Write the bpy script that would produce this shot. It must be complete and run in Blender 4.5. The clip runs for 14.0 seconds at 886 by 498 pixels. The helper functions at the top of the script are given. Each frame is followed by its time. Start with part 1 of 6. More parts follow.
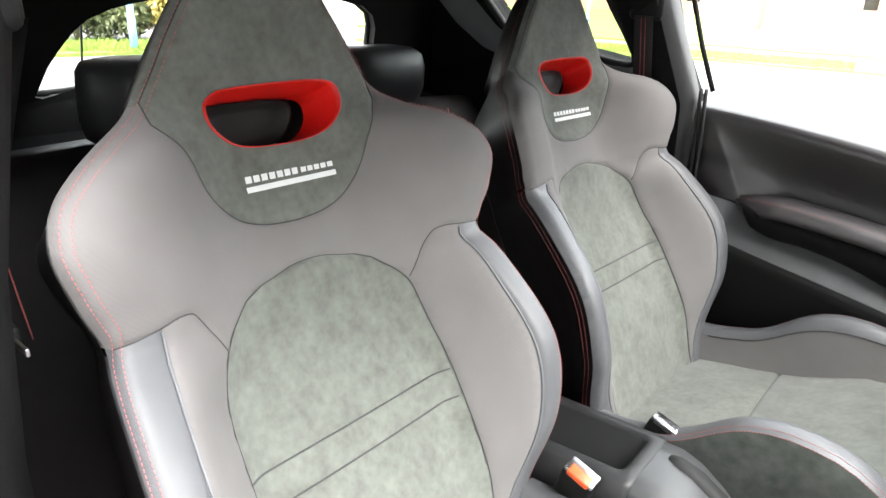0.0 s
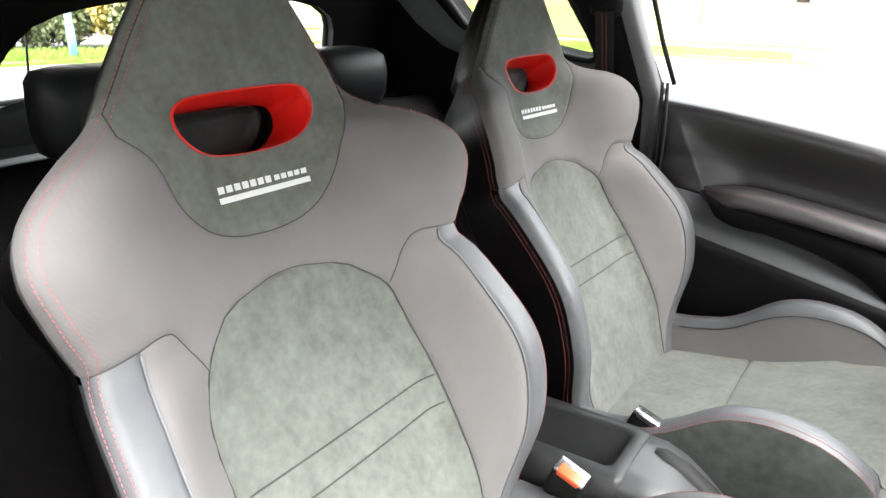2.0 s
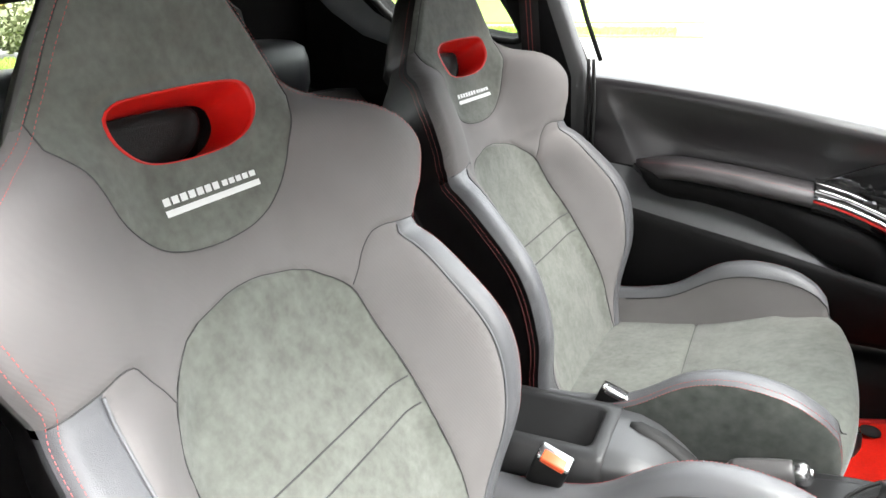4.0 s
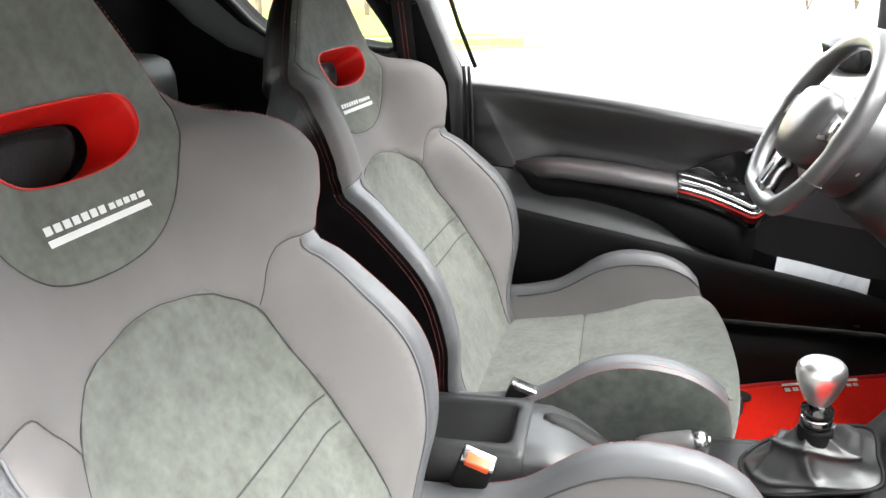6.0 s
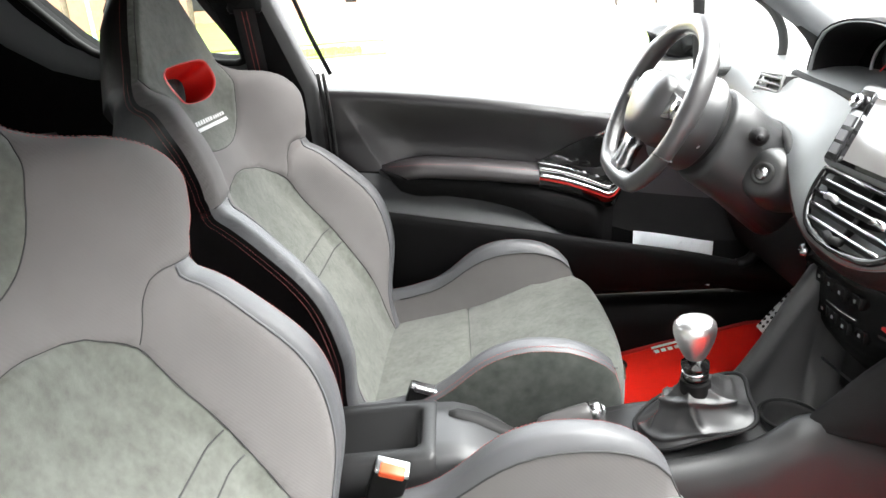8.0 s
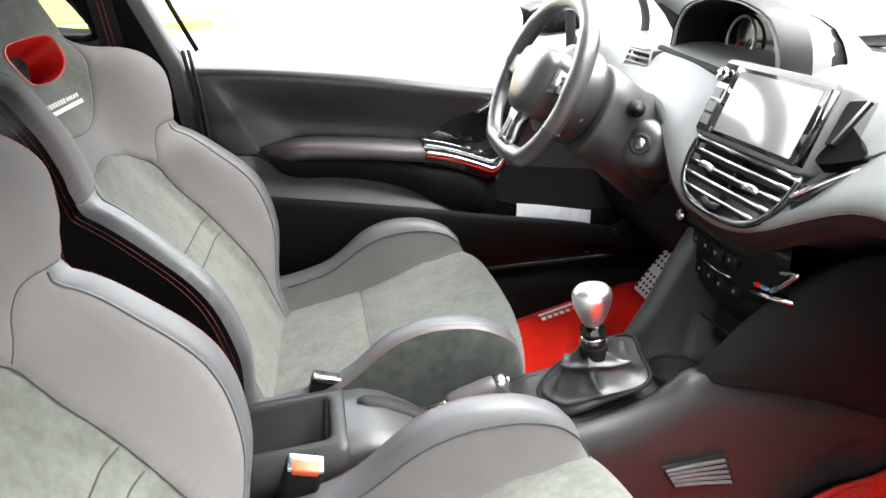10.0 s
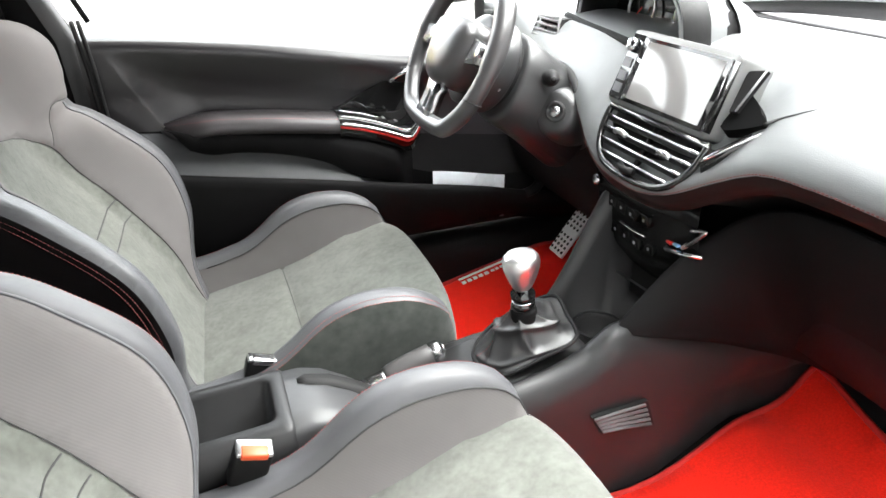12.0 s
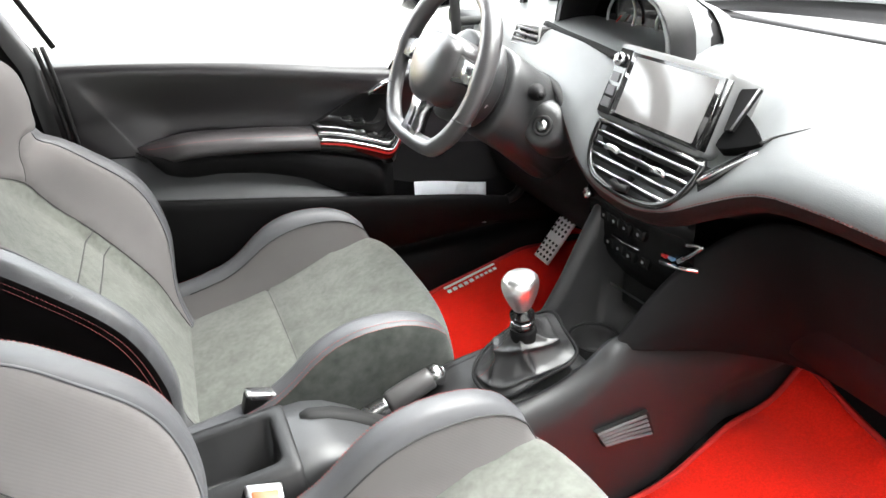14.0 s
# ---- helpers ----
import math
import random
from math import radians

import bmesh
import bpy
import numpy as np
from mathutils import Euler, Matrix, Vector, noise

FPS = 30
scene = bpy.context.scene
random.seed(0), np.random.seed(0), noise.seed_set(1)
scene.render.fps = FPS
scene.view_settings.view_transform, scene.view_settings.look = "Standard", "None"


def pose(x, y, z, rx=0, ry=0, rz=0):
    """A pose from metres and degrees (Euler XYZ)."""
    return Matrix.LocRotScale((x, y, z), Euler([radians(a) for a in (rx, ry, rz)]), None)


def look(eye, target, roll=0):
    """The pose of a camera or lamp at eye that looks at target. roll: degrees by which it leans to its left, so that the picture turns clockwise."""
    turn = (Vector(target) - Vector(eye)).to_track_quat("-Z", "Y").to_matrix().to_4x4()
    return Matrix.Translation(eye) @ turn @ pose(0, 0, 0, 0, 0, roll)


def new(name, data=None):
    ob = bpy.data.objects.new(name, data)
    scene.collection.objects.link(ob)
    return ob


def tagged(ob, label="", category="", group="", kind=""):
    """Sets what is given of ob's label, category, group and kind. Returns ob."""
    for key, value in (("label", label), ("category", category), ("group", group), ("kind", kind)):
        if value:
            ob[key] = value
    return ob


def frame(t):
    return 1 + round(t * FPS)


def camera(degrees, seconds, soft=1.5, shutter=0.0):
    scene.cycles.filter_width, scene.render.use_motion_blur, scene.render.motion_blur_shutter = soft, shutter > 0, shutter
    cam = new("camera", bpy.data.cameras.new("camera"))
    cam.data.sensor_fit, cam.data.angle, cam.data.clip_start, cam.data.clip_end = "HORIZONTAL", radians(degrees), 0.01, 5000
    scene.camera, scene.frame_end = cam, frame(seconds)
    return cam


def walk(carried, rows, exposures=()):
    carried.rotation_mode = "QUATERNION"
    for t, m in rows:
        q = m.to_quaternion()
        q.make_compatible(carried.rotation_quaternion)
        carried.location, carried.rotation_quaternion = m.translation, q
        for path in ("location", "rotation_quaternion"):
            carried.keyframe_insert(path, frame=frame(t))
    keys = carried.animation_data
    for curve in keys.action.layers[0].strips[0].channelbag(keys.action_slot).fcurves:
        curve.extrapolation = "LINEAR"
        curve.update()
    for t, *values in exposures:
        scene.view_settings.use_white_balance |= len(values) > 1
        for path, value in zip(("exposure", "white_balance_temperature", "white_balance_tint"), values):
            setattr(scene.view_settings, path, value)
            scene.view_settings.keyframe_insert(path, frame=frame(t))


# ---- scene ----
cam = camera(67.61, 14.0)
ROWS = [
    (0.0, pose(0.3285, -0.7876, 1.2110, 68.37, -2.60, 39.43)),
    (0.5, pose(0.3201, -0.7895, 1.2107, 68.35, -2.49, 39.09)),
    (1.0, pose(0.3136, -0.7914, 1.2099, 68.50, -2.12, 37.82)),
    (1.5, pose(0.3041, -0.7901, 1.2095, 68.54, -1.82, 36.59)),
    (2.0, pose(0.2956, -0.7910, 1.2081, 68.54, -1.63, 35.13)),
    (4.5, pose(0.2102, -0.7922, 1.1922, 67.67, 0.69, 23.15)),
    (5.0, pose(0.1997, -0.7961, 1.1882, 67.68, 0.38, 19.73)),
    (5.5, pose(0.1869, -0.7991, 1.1864, 68.14, 0.31, 16.99)),
    (6.0, pose(0.1774, -0.8002, 1.1865, 68.82, 0.84, 14.19)),
    (6.5, pose(0.1697, -0.8001, 1.1842, 69.06, 1.95, 10.19)),
    (7.0, pose(0.1637, -0.8030, 1.1839, 69.26, 2.51, 6.85)),
    (7.5, pose(0.1536, -0.8015, 1.1823, 69.30, 2.41, 4.05)),
    (8.0, pose(0.1424, -0.7966, 1.1801, 68.97, 3.09, 0.52)),
    (10.5, pose(0.0930, -0.7677, 1.1815, 65.66, 1.64, -13.81)),
    (11.0, pose(0.0840, -0.7655, 1.1899, 64.81, 1.57, -16.48)),
    (11.5, pose(0.0725, -0.7659, 1.1950, 64.02, 1.16, -18.43)),
    (12.0, pose(0.0576, -0.7656, 1.2031, 62.92, 1.14, -20.17)),
    (12.5, pose(0.0447, -0.7567, 1.2112, 61.67, 1.49, -20.49)),
    (13.0, pose(0.0363, -0.7389, 1.2220, 60.30, 0.94, -21.30)),
    (13.5, pose(0.0323, -0.7244, 1.2364, 59.56, 1.59, -23.10)),
    (14.0, pose(0.0273, -0.7163, 1.2485, 61.73, 2.07, -24.08)),
]
walk(cam, ROWS)
# ---------------------------------------------------------------- light
world = bpy.data.worlds.new("overcast_sky")
scene.world = world
world.use_nodes = True
wn = world.node_tree.nodes
sky = wn.new("ShaderNodeTexSky")
sky.sky_type = "NISHITA"
sky.sun_disc = False
sky.sun_elevation, sky.sun_rotation = radians(45), radians(200)
sky.air_density, sky.dust_density, sky.ozone_density = 1.0, 4.0, 1.0
hsv = wn.new("ShaderNodeHueSaturation")
hsv.inputs["Saturation"].default_value = 0.12
world.node_tree.links.new(sky.outputs[0], hsv.inputs["Color"])
world.node_tree.links.new(hsv.outputs[0], wn["Background"].inputs[0])
wn["Background"].inputs[1].default_value = 0.15
sun_data = bpy.data.lights.new("sun", "SUN")
sun_data.energy, sun_data.angle, sun_data.color = 0.75, radians(60), (1.0, 0.985, 0.955)
sun = new("sun", sun_data)
sun.matrix_world = look((6, 1.3, 8.8), (0, 0, 0.6))
scene.view_settings.exposure = 4.5


# ---------------------------------------------------------------- materials
def material(name, color, rough=0.6, metal=0.0, vary=0.25, scale=30.0, bump=0.15, bump_scale=400.0, spec=0.5, sheen=0.0,
             second=None, coat=0.0, weave=0.0, blotch=4.0):
    m = bpy.data.materials.new(name)
    m.use_nodes = True
    nt = m.node_tree
    n, l = nt.nodes, nt.links
    b = n["Principled BSDF"]
    geo = n.new("ShaderNodeNewGeometry")
    fine, big = n.new("ShaderNodeTexNoise"), n.new("ShaderNodeTexNoise")
    fine.inputs["Scale"].default_value, fine.inputs["Detail"].default_value = scale, 6
    big.inputs["Scale"].default_value, big.inputs["Detail"].default_value = blotch, 3
    l.new(geo.outputs["Position"], fine.inputs["Vector"])
    l.new(geo.outputs["Position"], big.inputs["Vector"])
    add = n.new("ShaderNodeMath")
    add.operation = "ADD"
    l.new(fine.outputs["Fac"], add.inputs[0])
    l.new(big.outputs["Fac"], add.inputs[1])
    ramp = n.new("ShaderNodeMapRange")
    ramp.inputs["From Min"].default_value, ramp.inputs["From Max"].default_value = 0.7, 1.3
    l.new(add.outputs[0], ramp.inputs["Value"])
    mix = n.new("ShaderNodeMix")
    mix.data_type = "RGBA"
    c2 = second or tuple(c * (1 - vary) for c in color)
    c1 = color if second else tuple(min(1, c * (1 + vary)) for c in color)
    mix.inputs["A"].default_value, mix.inputs["B"].default_value = (*c2, 1), (*c1, 1)
    l.new(ramp.outputs[0], mix.inputs["Factor"])
    l.new(mix.outputs["Result"], b.inputs["Base Color"])
    b.inputs["Roughness"].default_value, b.inputs["Metallic"].default_value = rough, metal
    b.inputs["Specular IOR Level"].default_value = spec
    b.inputs["Sheen Weight"].default_value, b.inputs["Sheen Roughness"].default_value = sheen, 0.5
    b.inputs["Coat Weight"].default_value, b.inputs["Coat Roughness"].default_value = coat, 0.05
    rr = n.new("ShaderNodeMapRange")
    rr.inputs["To Min"].default_value, rr.inputs["To Max"].default_value = max(0.02, rough - 0.07), min(1, rough + 0.07)
    l.new(big.outputs["Fac"], rr.inputs["Value"])
    l.new(rr.outputs[0], b.inputs["Roughness"])
    if bump:
        grain = n.new("ShaderNodeTexNoise")
        grain.inputs["Scale"].default_value, grain.inputs["Detail"].default_value = bump_scale, 4
        l.new(geo.outputs["Position"], grain.inputs["Vector"])
        height = grain.outputs["Fac"]
        if weave:
            wave = n.new("ShaderNodeTexWave")
            wave.bands_direction = "DIAGONAL"
            wave.inputs["Scale"].default_value, wave.inputs["Distortion"].default_value = weave, 0.6
            l.new(geo.outputs["Position"], wave.inputs["Vector"])
            both = n.new("ShaderNodeMath")
            both.operation = "ADD"
            l.new(grain.outputs["Fac"], both.inputs[0])
            l.new(wave.outputs["Fac"], both.inputs[1])
            height = both.outputs[0]
        bp = n.new("ShaderNodeBump")
        bp.inputs["Strength"].default_value, bp.inputs["Distance"].default_value = bump, 0.001
        l.new(height, bp.inputs["Height"])
        l.new(bp.outputs[0], b.inputs["Normal"])
    return m


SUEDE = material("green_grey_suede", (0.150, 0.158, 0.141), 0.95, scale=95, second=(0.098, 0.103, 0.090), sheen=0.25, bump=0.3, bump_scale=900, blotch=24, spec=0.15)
# darker copy of the suede, with the shade of the bolster sides in its colour
SUEDE_SHADED = material("shaded_green_grey_suede", (0.085, 0.092, 0.082), 0.95, scale=60, second=(0.042, 0.048, 0.043), sheen=0.25, bump=0.3, bump_scale=900, blotch=22, spec=0.15)
TEXTILE = material("warm_grey_woven_textile", (0.158, 0.150, 0.147), 0.8, vary=0.06, scale=14, bump=0.07, bump_scale=1500, spec=0.2, weave=105, sheen=0.05)
LEATHER = material("grey_grained_leather", (0.094, 0.0955, 0.101), 0.42, vary=0.08, scale=20, bump=0.35, bump_scale=1100, spec=0.5)
DARK_LEATHER = material("black_grained_leather", (0.008, 0.0068, 0.0072), 0.46, vary=0.2, scale=30, bump=0.35, bump_scale=900, spec=0.22)
PIPING = material("dark_seam_thread", (0.045, 0.045, 0.045), 0.8, vary=0.2, bump=0)
PALE_PIPING = material("pale_grey_piping", (0.12, 0.123, 0.13), 0.5, vary=0.1, bump=0)
RED_THREAD = material("red_thread", (0.42, 0.10, 0.095), 0.7, vary=0.2, scale=200, bump=0)
RED_PLASTIC = material("red_satin_plastic", (0.62, 0.012, 0.008), 0.42, vary=0.08, bump=0.12, bump_scale=900)
RED_CARPET = material("red_carpet", (0.72, 0.016, 0.007), 0.95, vary=0.16, scale=260, sheen=0.05, bump=0.8, bump_scale=700, spec=0.1)
WHITE_PRINT = material("white_print", (0.78, 0.79, 0.78), 0.6, vary=0.05, bump=0.1)
PLASTIC = material("black_grained_plastic", (0.0072, 0.0070, 0.0072), 0.46, vary=0.15, scale=25, bump=0.4, bump_scale=700, spec=0.2)
SOFT_BLACK = material("black_soft_plastic", (0.0070, 0.0066, 0.0070), 0.60, vary=0.15, scale=15, bump=0.3, bump_scale=800, spec=0.2)
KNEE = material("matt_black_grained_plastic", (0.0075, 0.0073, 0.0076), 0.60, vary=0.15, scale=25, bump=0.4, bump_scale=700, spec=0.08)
DASH_SKIN = material("grey_soft_dashboard_skin", (0.122, 0.128, 0.130), 0.42, vary=0.1, scale=20, bump=0.4, bump_scale=800, spec=0.8)
GLOSS = material("gloss_black_plastic", (0.008, 0.008, 0.008), 0.09, vary=0.1, bump=0, coat=0.6)
GREY_PLASTIC = material("grey_satin_plastic", (0.10, 0.10, 0.105), 0.38, vary=0.08, bump=0.15, bump_scale=600)
CHROME = material("chrome", (0.82, 0.82, 0.84), 0.14, 1.0, vary=0.03, bump=0)
SATIN = material("satin_aluminium", (0.66, 0.66, 0.67), 0.27, 1.0, vary=0.05, scale=80, bump=0.05)
CARPET = material("black_carpet", (0.005, 0.0047, 0.0047), 0.95, vary=0.3, scale=120, bump=0.8, bump_scale=600, spec=0.1)
HEADLINER = material("dark_headliner_cloth", (0.008, 0.0076, 0.008), 0.9, vary=0.1, scale=60, bump=0.4, bump_scale=900, spec=0.1)
TRIM_GREY = material("grey_pillar_trim", (0.16, 0.165, 0.17), 0.6, vary=0.06, bump=0.3, bump_scale=700)
ORANGE = material("orange_red_button", (0.75, 0.10, 0.03), 0.4, vary=0.05, bump=0)
PAPER = material("white_paper", (0.80, 0.82, 0.86), 0.7, vary=0.03, bump=0.1, bump_scale=120)
RUBBER = material("black_rubber", (0.012, 0.012, 0.012), 0.75, vary=0.2, bump=0.2)
BELT = material("dark_seat_belt_webbing", (0.045, 0.044, 0.046), 0.8, vary=0.15, scale=200, bump=0.5, bump_scale=500)
PAINT = material("dark_car_paint", (0.10, 0.10, 0.11), 0.3, vary=0.05, bump=0, coat=0.5)


def glass_material(name, tint):
    m = bpy.data.materials.new(name)
    m.use_nodes = True
    n, l = m.node_tree.nodes, m.node_tree.links
    n.remove(n["Principled BSDF"])
    clear, shine, mixer, fres = n.new("ShaderNodeBsdfTransparent"), n.new("ShaderNodeBsdfGlossy"), n.new("ShaderNodeMixShader"), n.new("ShaderNodeFresnel")
    clear.inputs[0].default_value = (*tint, 1)
    shine.inputs["Roughness"].default_value = 0.0
    fres.inputs[0].default_value = 1.45
    l.new(fres.outputs[0], mixer.inputs[0])
    l.new(clear.outputs[0], mixer.inputs[1])
    l.new(shine.outputs[0], mixer.inputs[2])
    l.new(mixer.outputs[0], n["Material Output"].inputs[0])
    return m


GLASS = glass_material("clear_car_glass", (0.94, 0.97, 0.95))
QUARTER_GLASS = glass_material("tinted_quarter_glass", (0.46, 0.49, 0.46))
TINTED = glass_material("tinted_rear_glass", (0.72, 0.75, 0.73))


# ---------------------------------------------------------------- building helpers
def part(name, bm, mat, parent=None, label="", smooth=True):
    """Links a bmesh as one mesh object under a thing or a part."""
    me = bpy.data.meshes.new(name)
    if smooth:
        for fc in bm.faces:
            fc.smooth = True
    bm.to_mesh(me)
    bm.free()
    me.materials.append(mat)
    ob = new(name, me)
    if parent:
        ob.parent = parent
        ob.matrix_parent_inverse = parent.matrix_world.inverted()
    if label:
        ob["label"] = label
    return ob


def empty(name, at, label, category, group="", kind=""):
    ob = new(name)
    ob.empty_display_size = 0.05
    ob.location = at
    ob.matrix_world = Matrix.Translation(at)
    return tagged(ob, label, category, group, kind)


def hermite(xs, ys):
    """A smooth curve through the given points, evaluated by a call."""
    xs, ys = np.array(xs, float), np.array(ys, float)
    tang = np.gradient(ys, xs)

    def at(x):
        x = np.clip(x, xs[0], xs[-1])
        i = np.clip(np.searchsorted(xs, x) - 1, 0, len(xs) - 2)
        h = xs[i + 1] - xs[i]
        t = (x - xs[i]) / h
        return ((2 * t ** 3 - 3 * t ** 2 + 1) * ys[i] + (t ** 3 - 2 * t ** 2 + t) * h * tang[i]
                + (-2 * t ** 3 + 3 * t ** 2) * ys[i + 1] + (t ** 3 - t ** 2) * h * tang[i + 1])
    return at


def smooth_line(pts, step=0.008, closed=False):
    """Resamples a polyline as a rounded curve through its points."""
    p = [Vector(q) for q in pts]
    n = len(p)
    out = []
    for i in range(n if closed else n - 1):
        a = p[(i - 1) % n] if closed or i > 0 else p[0]
        b, c = p[i], p[(i + 1) % n]
        e = p[(i + 2) % n] if closed or i + 2 < n else p[-1]
        k = max(2, int((c - b).length / step))
        for s in range(k):
            t = s / k
            out.append(0.5 * ((2 * b) + (c - a) * t + (2 * a - 5 * b + 4 * c - e) * t * t + (3 * b - a - 3 * c + e) * t ** 3))
    if not closed:
        out.append(p[-1])
    return out


def box(bm, lo, hi, bevel=0.0, m=None, seg=2):
    """A box with rounded edges between two corners."""
    lo, hi = Vector(lo), Vector(hi)
    geo = bmesh.ops.create_cube(bm, size=1.0, matrix=Matrix.Translation((lo + hi) / 2) @ Matrix.Diagonal((*(hi - lo), 1)))
    vs = geo["verts"]
    if bevel:
        es = list({e for v in vs for e in v.link_edges})
        r = bmesh.ops.bevel(bm, geom=es, offset=bevel, segments=seg, profile=0.5, affect="EDGES")
        vs = list({v for f in r["faces"] for v in f.verts} | {v for v in vs if v.is_valid})
    if m is not None:
        bmesh.ops.transform(bm, matrix=m, verts=vs)
    return vs


def loft(bm, rings, closed=True, cap=False):
    """Skins a row of rings that have the same number of points."""
    rows = [[bm.verts.new(p) for p in r] for r in rings]
    for a, b in zip(rows, rows[1:]):
        n = len(a)
        for i in range(n if closed else n - 1):
            j = (i + 1) % n
            bm.faces.new((a[i], a[j], b[j], b[i]))
    if cap:
        bm.faces.new(rows[0][::-1])
        bm.faces.new(rows[-1])
    return rows


def tube(bm, pts, r, sides=6, closed=False, cap=True, radii=None):
    """A round bar along a line of points."""
    pts = [Vector(p) for p in pts]
    n = len(pts)
    rings = []
    side = None
    for i, p in enumerate(pts):
        d = (pts[(i + 1) % n] - pts[i - 1]) if closed else (pts[min(i + 1, n - 1)] - pts[max(i - 1, 0)])
        d.normalize()
        if side is None:
            side = d.orthogonal().normalized()
        side = (side - d * side.dot(d))
        side = side.normalized() if side.length > 1e-6 else d.orthogonal().normalized()
        up = d.cross(side)
        rad = radii[i] if radii else r
        rings.append([p + rad * (math.cos(a) * side + math.sin(a) * up) for a in (2 * math.pi * k / sides for k in range(sides))])
    if closed:
        rings.append(rings[0])
        rows = [[bm.verts.new(p) for p in q] for q in rings[:-1]]
        rows.append(rows[0])
        for a, b in zip(rows, rows[1:]):
            for i in range(sides):
                j = (i + 1) % sides
                bm.faces.new((a[i], a[j], b[j], b[i]))
    else:
        loft(bm, rings, True, cap)


def lathe(bm, profile, m=None, sides=32):
    """Turns (radius, height) points round the z axis."""
    rings = [[Vector((r * math.cos(a), r * math.sin(a), h)) for a in (2 * math.pi * k / sides for k in range(sides))] for r, h in profile]
    rows = loft(bm, rings, True, False)
    if profile[0][0] > 1e-4:
        bm.faces.new(rows[0][::-1])
    if profile[-1][0] > 1e-4:
        bm.faces.new(rows[-1])
    vs = [v for r in rows for v in r]
    bmesh.ops.remove_doubles(bm, verts=vs, dist=1e-5)
    if m is not None:
        bmesh.ops.transform(bm, matrix=m, verts=[v for v in vs if v.is_valid])


def plate(bm, outline, place, depth):
    """A flat shape given by a 2D outline, placed by a function of (a, b, d), with a thickness."""
    front = [bm.verts.new(place(a, b, 0.0)) for a, b in outline]
    back = [bm.verts.new(place(a, b, depth)) for a, b in outline]
    bm.faces.new(front)
    bm.faces.new(back[::-1])
    n = len(front)
    for i in range(n):
        j = (i + 1) % n
        bm.faces.new((front[j], front[i], back[i], back[j]))


def inside(poly, x, y):
    hit = False
    n = len(poly)
    for i in range(n):
        x1, y1 = poly[i][0], poly[i][1]
        x2, y2 = poly[i - 1][0], poly[i - 1][1]
        if (y1 > y) != (y2 > y) and x < (x2 - x1) * (y - y1) / (y2 - y1) + x1:
            hit = not hit
    return hit


def stitches(bm, pts, normal_at, length=0.0034, gap=0.0022, width=0.0008):
    """A row of short threads along a line of points."""
    pts = [Vector(p) for p in pts]
    left, i = 0.0, 0
    pos = pts[0].copy()
    along = []
    total = 0.0
    for a, b in zip(pts, pts[1:]):
        along.append((total, a, b, (b - a).length))
        total += (b - a).length
    s = 0.0
    k = 0
    while s + length < total:
        mid = s + length / 2
        while along[k][0] + along[k][3] < mid:
            k += 1
        t0, a, b, ln = along[k]
        d = (b - a).normalized()
        c = a + d * (mid - t0)
        n = normal_at(c)
        w = d.cross(n).normalized()
        n = w.cross(d)
        vs = [bm.verts.new(c + d * (sx * length / 2) + w * (sy * width / 2) + n * h) for sx, sy, h in
              ((-1, -1, 0.0), (1, -1, 0.0), (1, 1, 0.0), (-1, 1, 0.0), (-0.7, 0, 0.0006), (0.7, 0, 0.0006))]
        for q in ((0, 1, 5, 4), (2, 3, 4, 5), (1, 2, 5), (3, 0, 4)):
            bm.faces.new([vs[x] for x in q])
        s += length + gap


# ---------------------------------------------------------------- the two sport seats
from mathutils import geometry

HALF = hermite([0, 0.1, 0.2, 0.3, 0.4, 0.455, 0.478, 0.53, 0.575, 0.615, 0.642, 0.665, 0.69, 0.72, 0.76, 0.8, 0.835, 0.862],
               [0.1897, 0.2312, 0.2680, 0.2775, 0.2690, 0.2600, 0.2535, 0.2713, 0.2807, 0.2643, 0.2342, 0.2001, 0.1643, 0.1423, 0.1167, 0.0883, 0.0606, 0.0265])
SUEDE_HALF = hermite([-.02, .1, .2, .3, .36, .41, .4456, .4736, .4909, .5033], [.1456, .1610, .1607, .1575, .1535, .1442, .1297, .102, .0754, .0259])
SUEDE_TOP = .5033
BOLSTER = hermite([0, 0.1, 0.2, 0.3, 0.4, 0.455, 0.478, 0.53, 0.575, 0.615, 0.642, 0.665, 0.69, 0.72, 0.76, 0.8, 0.835, 0.862],
                  [0.0, 0.0216, 0.0801, 0.1090, 0.0845, 0.0603, 0.046, 0.0710, 0.0857, 0.0773, 0.0539, 0.0196, 0, 0, 0, 0, 0, 0])
RISE = hermite([0, .1, .2, .3, .40, .46, .55, .62, .70, .87], [.108, .118, .126, .126, .118, .073, .056, .050, .028, .005])
PLATEAU = .0245


def mirrored(line):
    return [(-u, v) for u, v in line[::-1]]


OUT_R = [(float(HALF(v)), v) for v in np.linspace(0, .862, 112)]
OUTLINE = OUT_R + mirrored(OUT_R)
SUEDE_R = [(float(SUEDE_HALF(v)), v) for v in np.linspace(0, SUEDE_TOP, 50)]
SUEDE_LOOP = SUEDE_R + [(0.010, SUEDE_TOP + .0018), (-0.010, SUEDE_TOP + .0018)] + mirrored(SUEDE_R)
low = smooth_line([(0, .5525, 0), (.020, .5535, 0), (.045, .5570, 0), (.071, .5665, 0), (.092, .5835, 0), (.107, .604, 0), (.118, .630, 0), (.131, .655, 0), (.146, .676, 0)], .006)
PANEL_R = [(q.x, q.y) for q in low] + [(float(HALF(v)) - .007, v) for v in np.linspace(.700, .852, 24)]
PANEL = PANEL_R + mirrored(PANEL_R)[:-1]
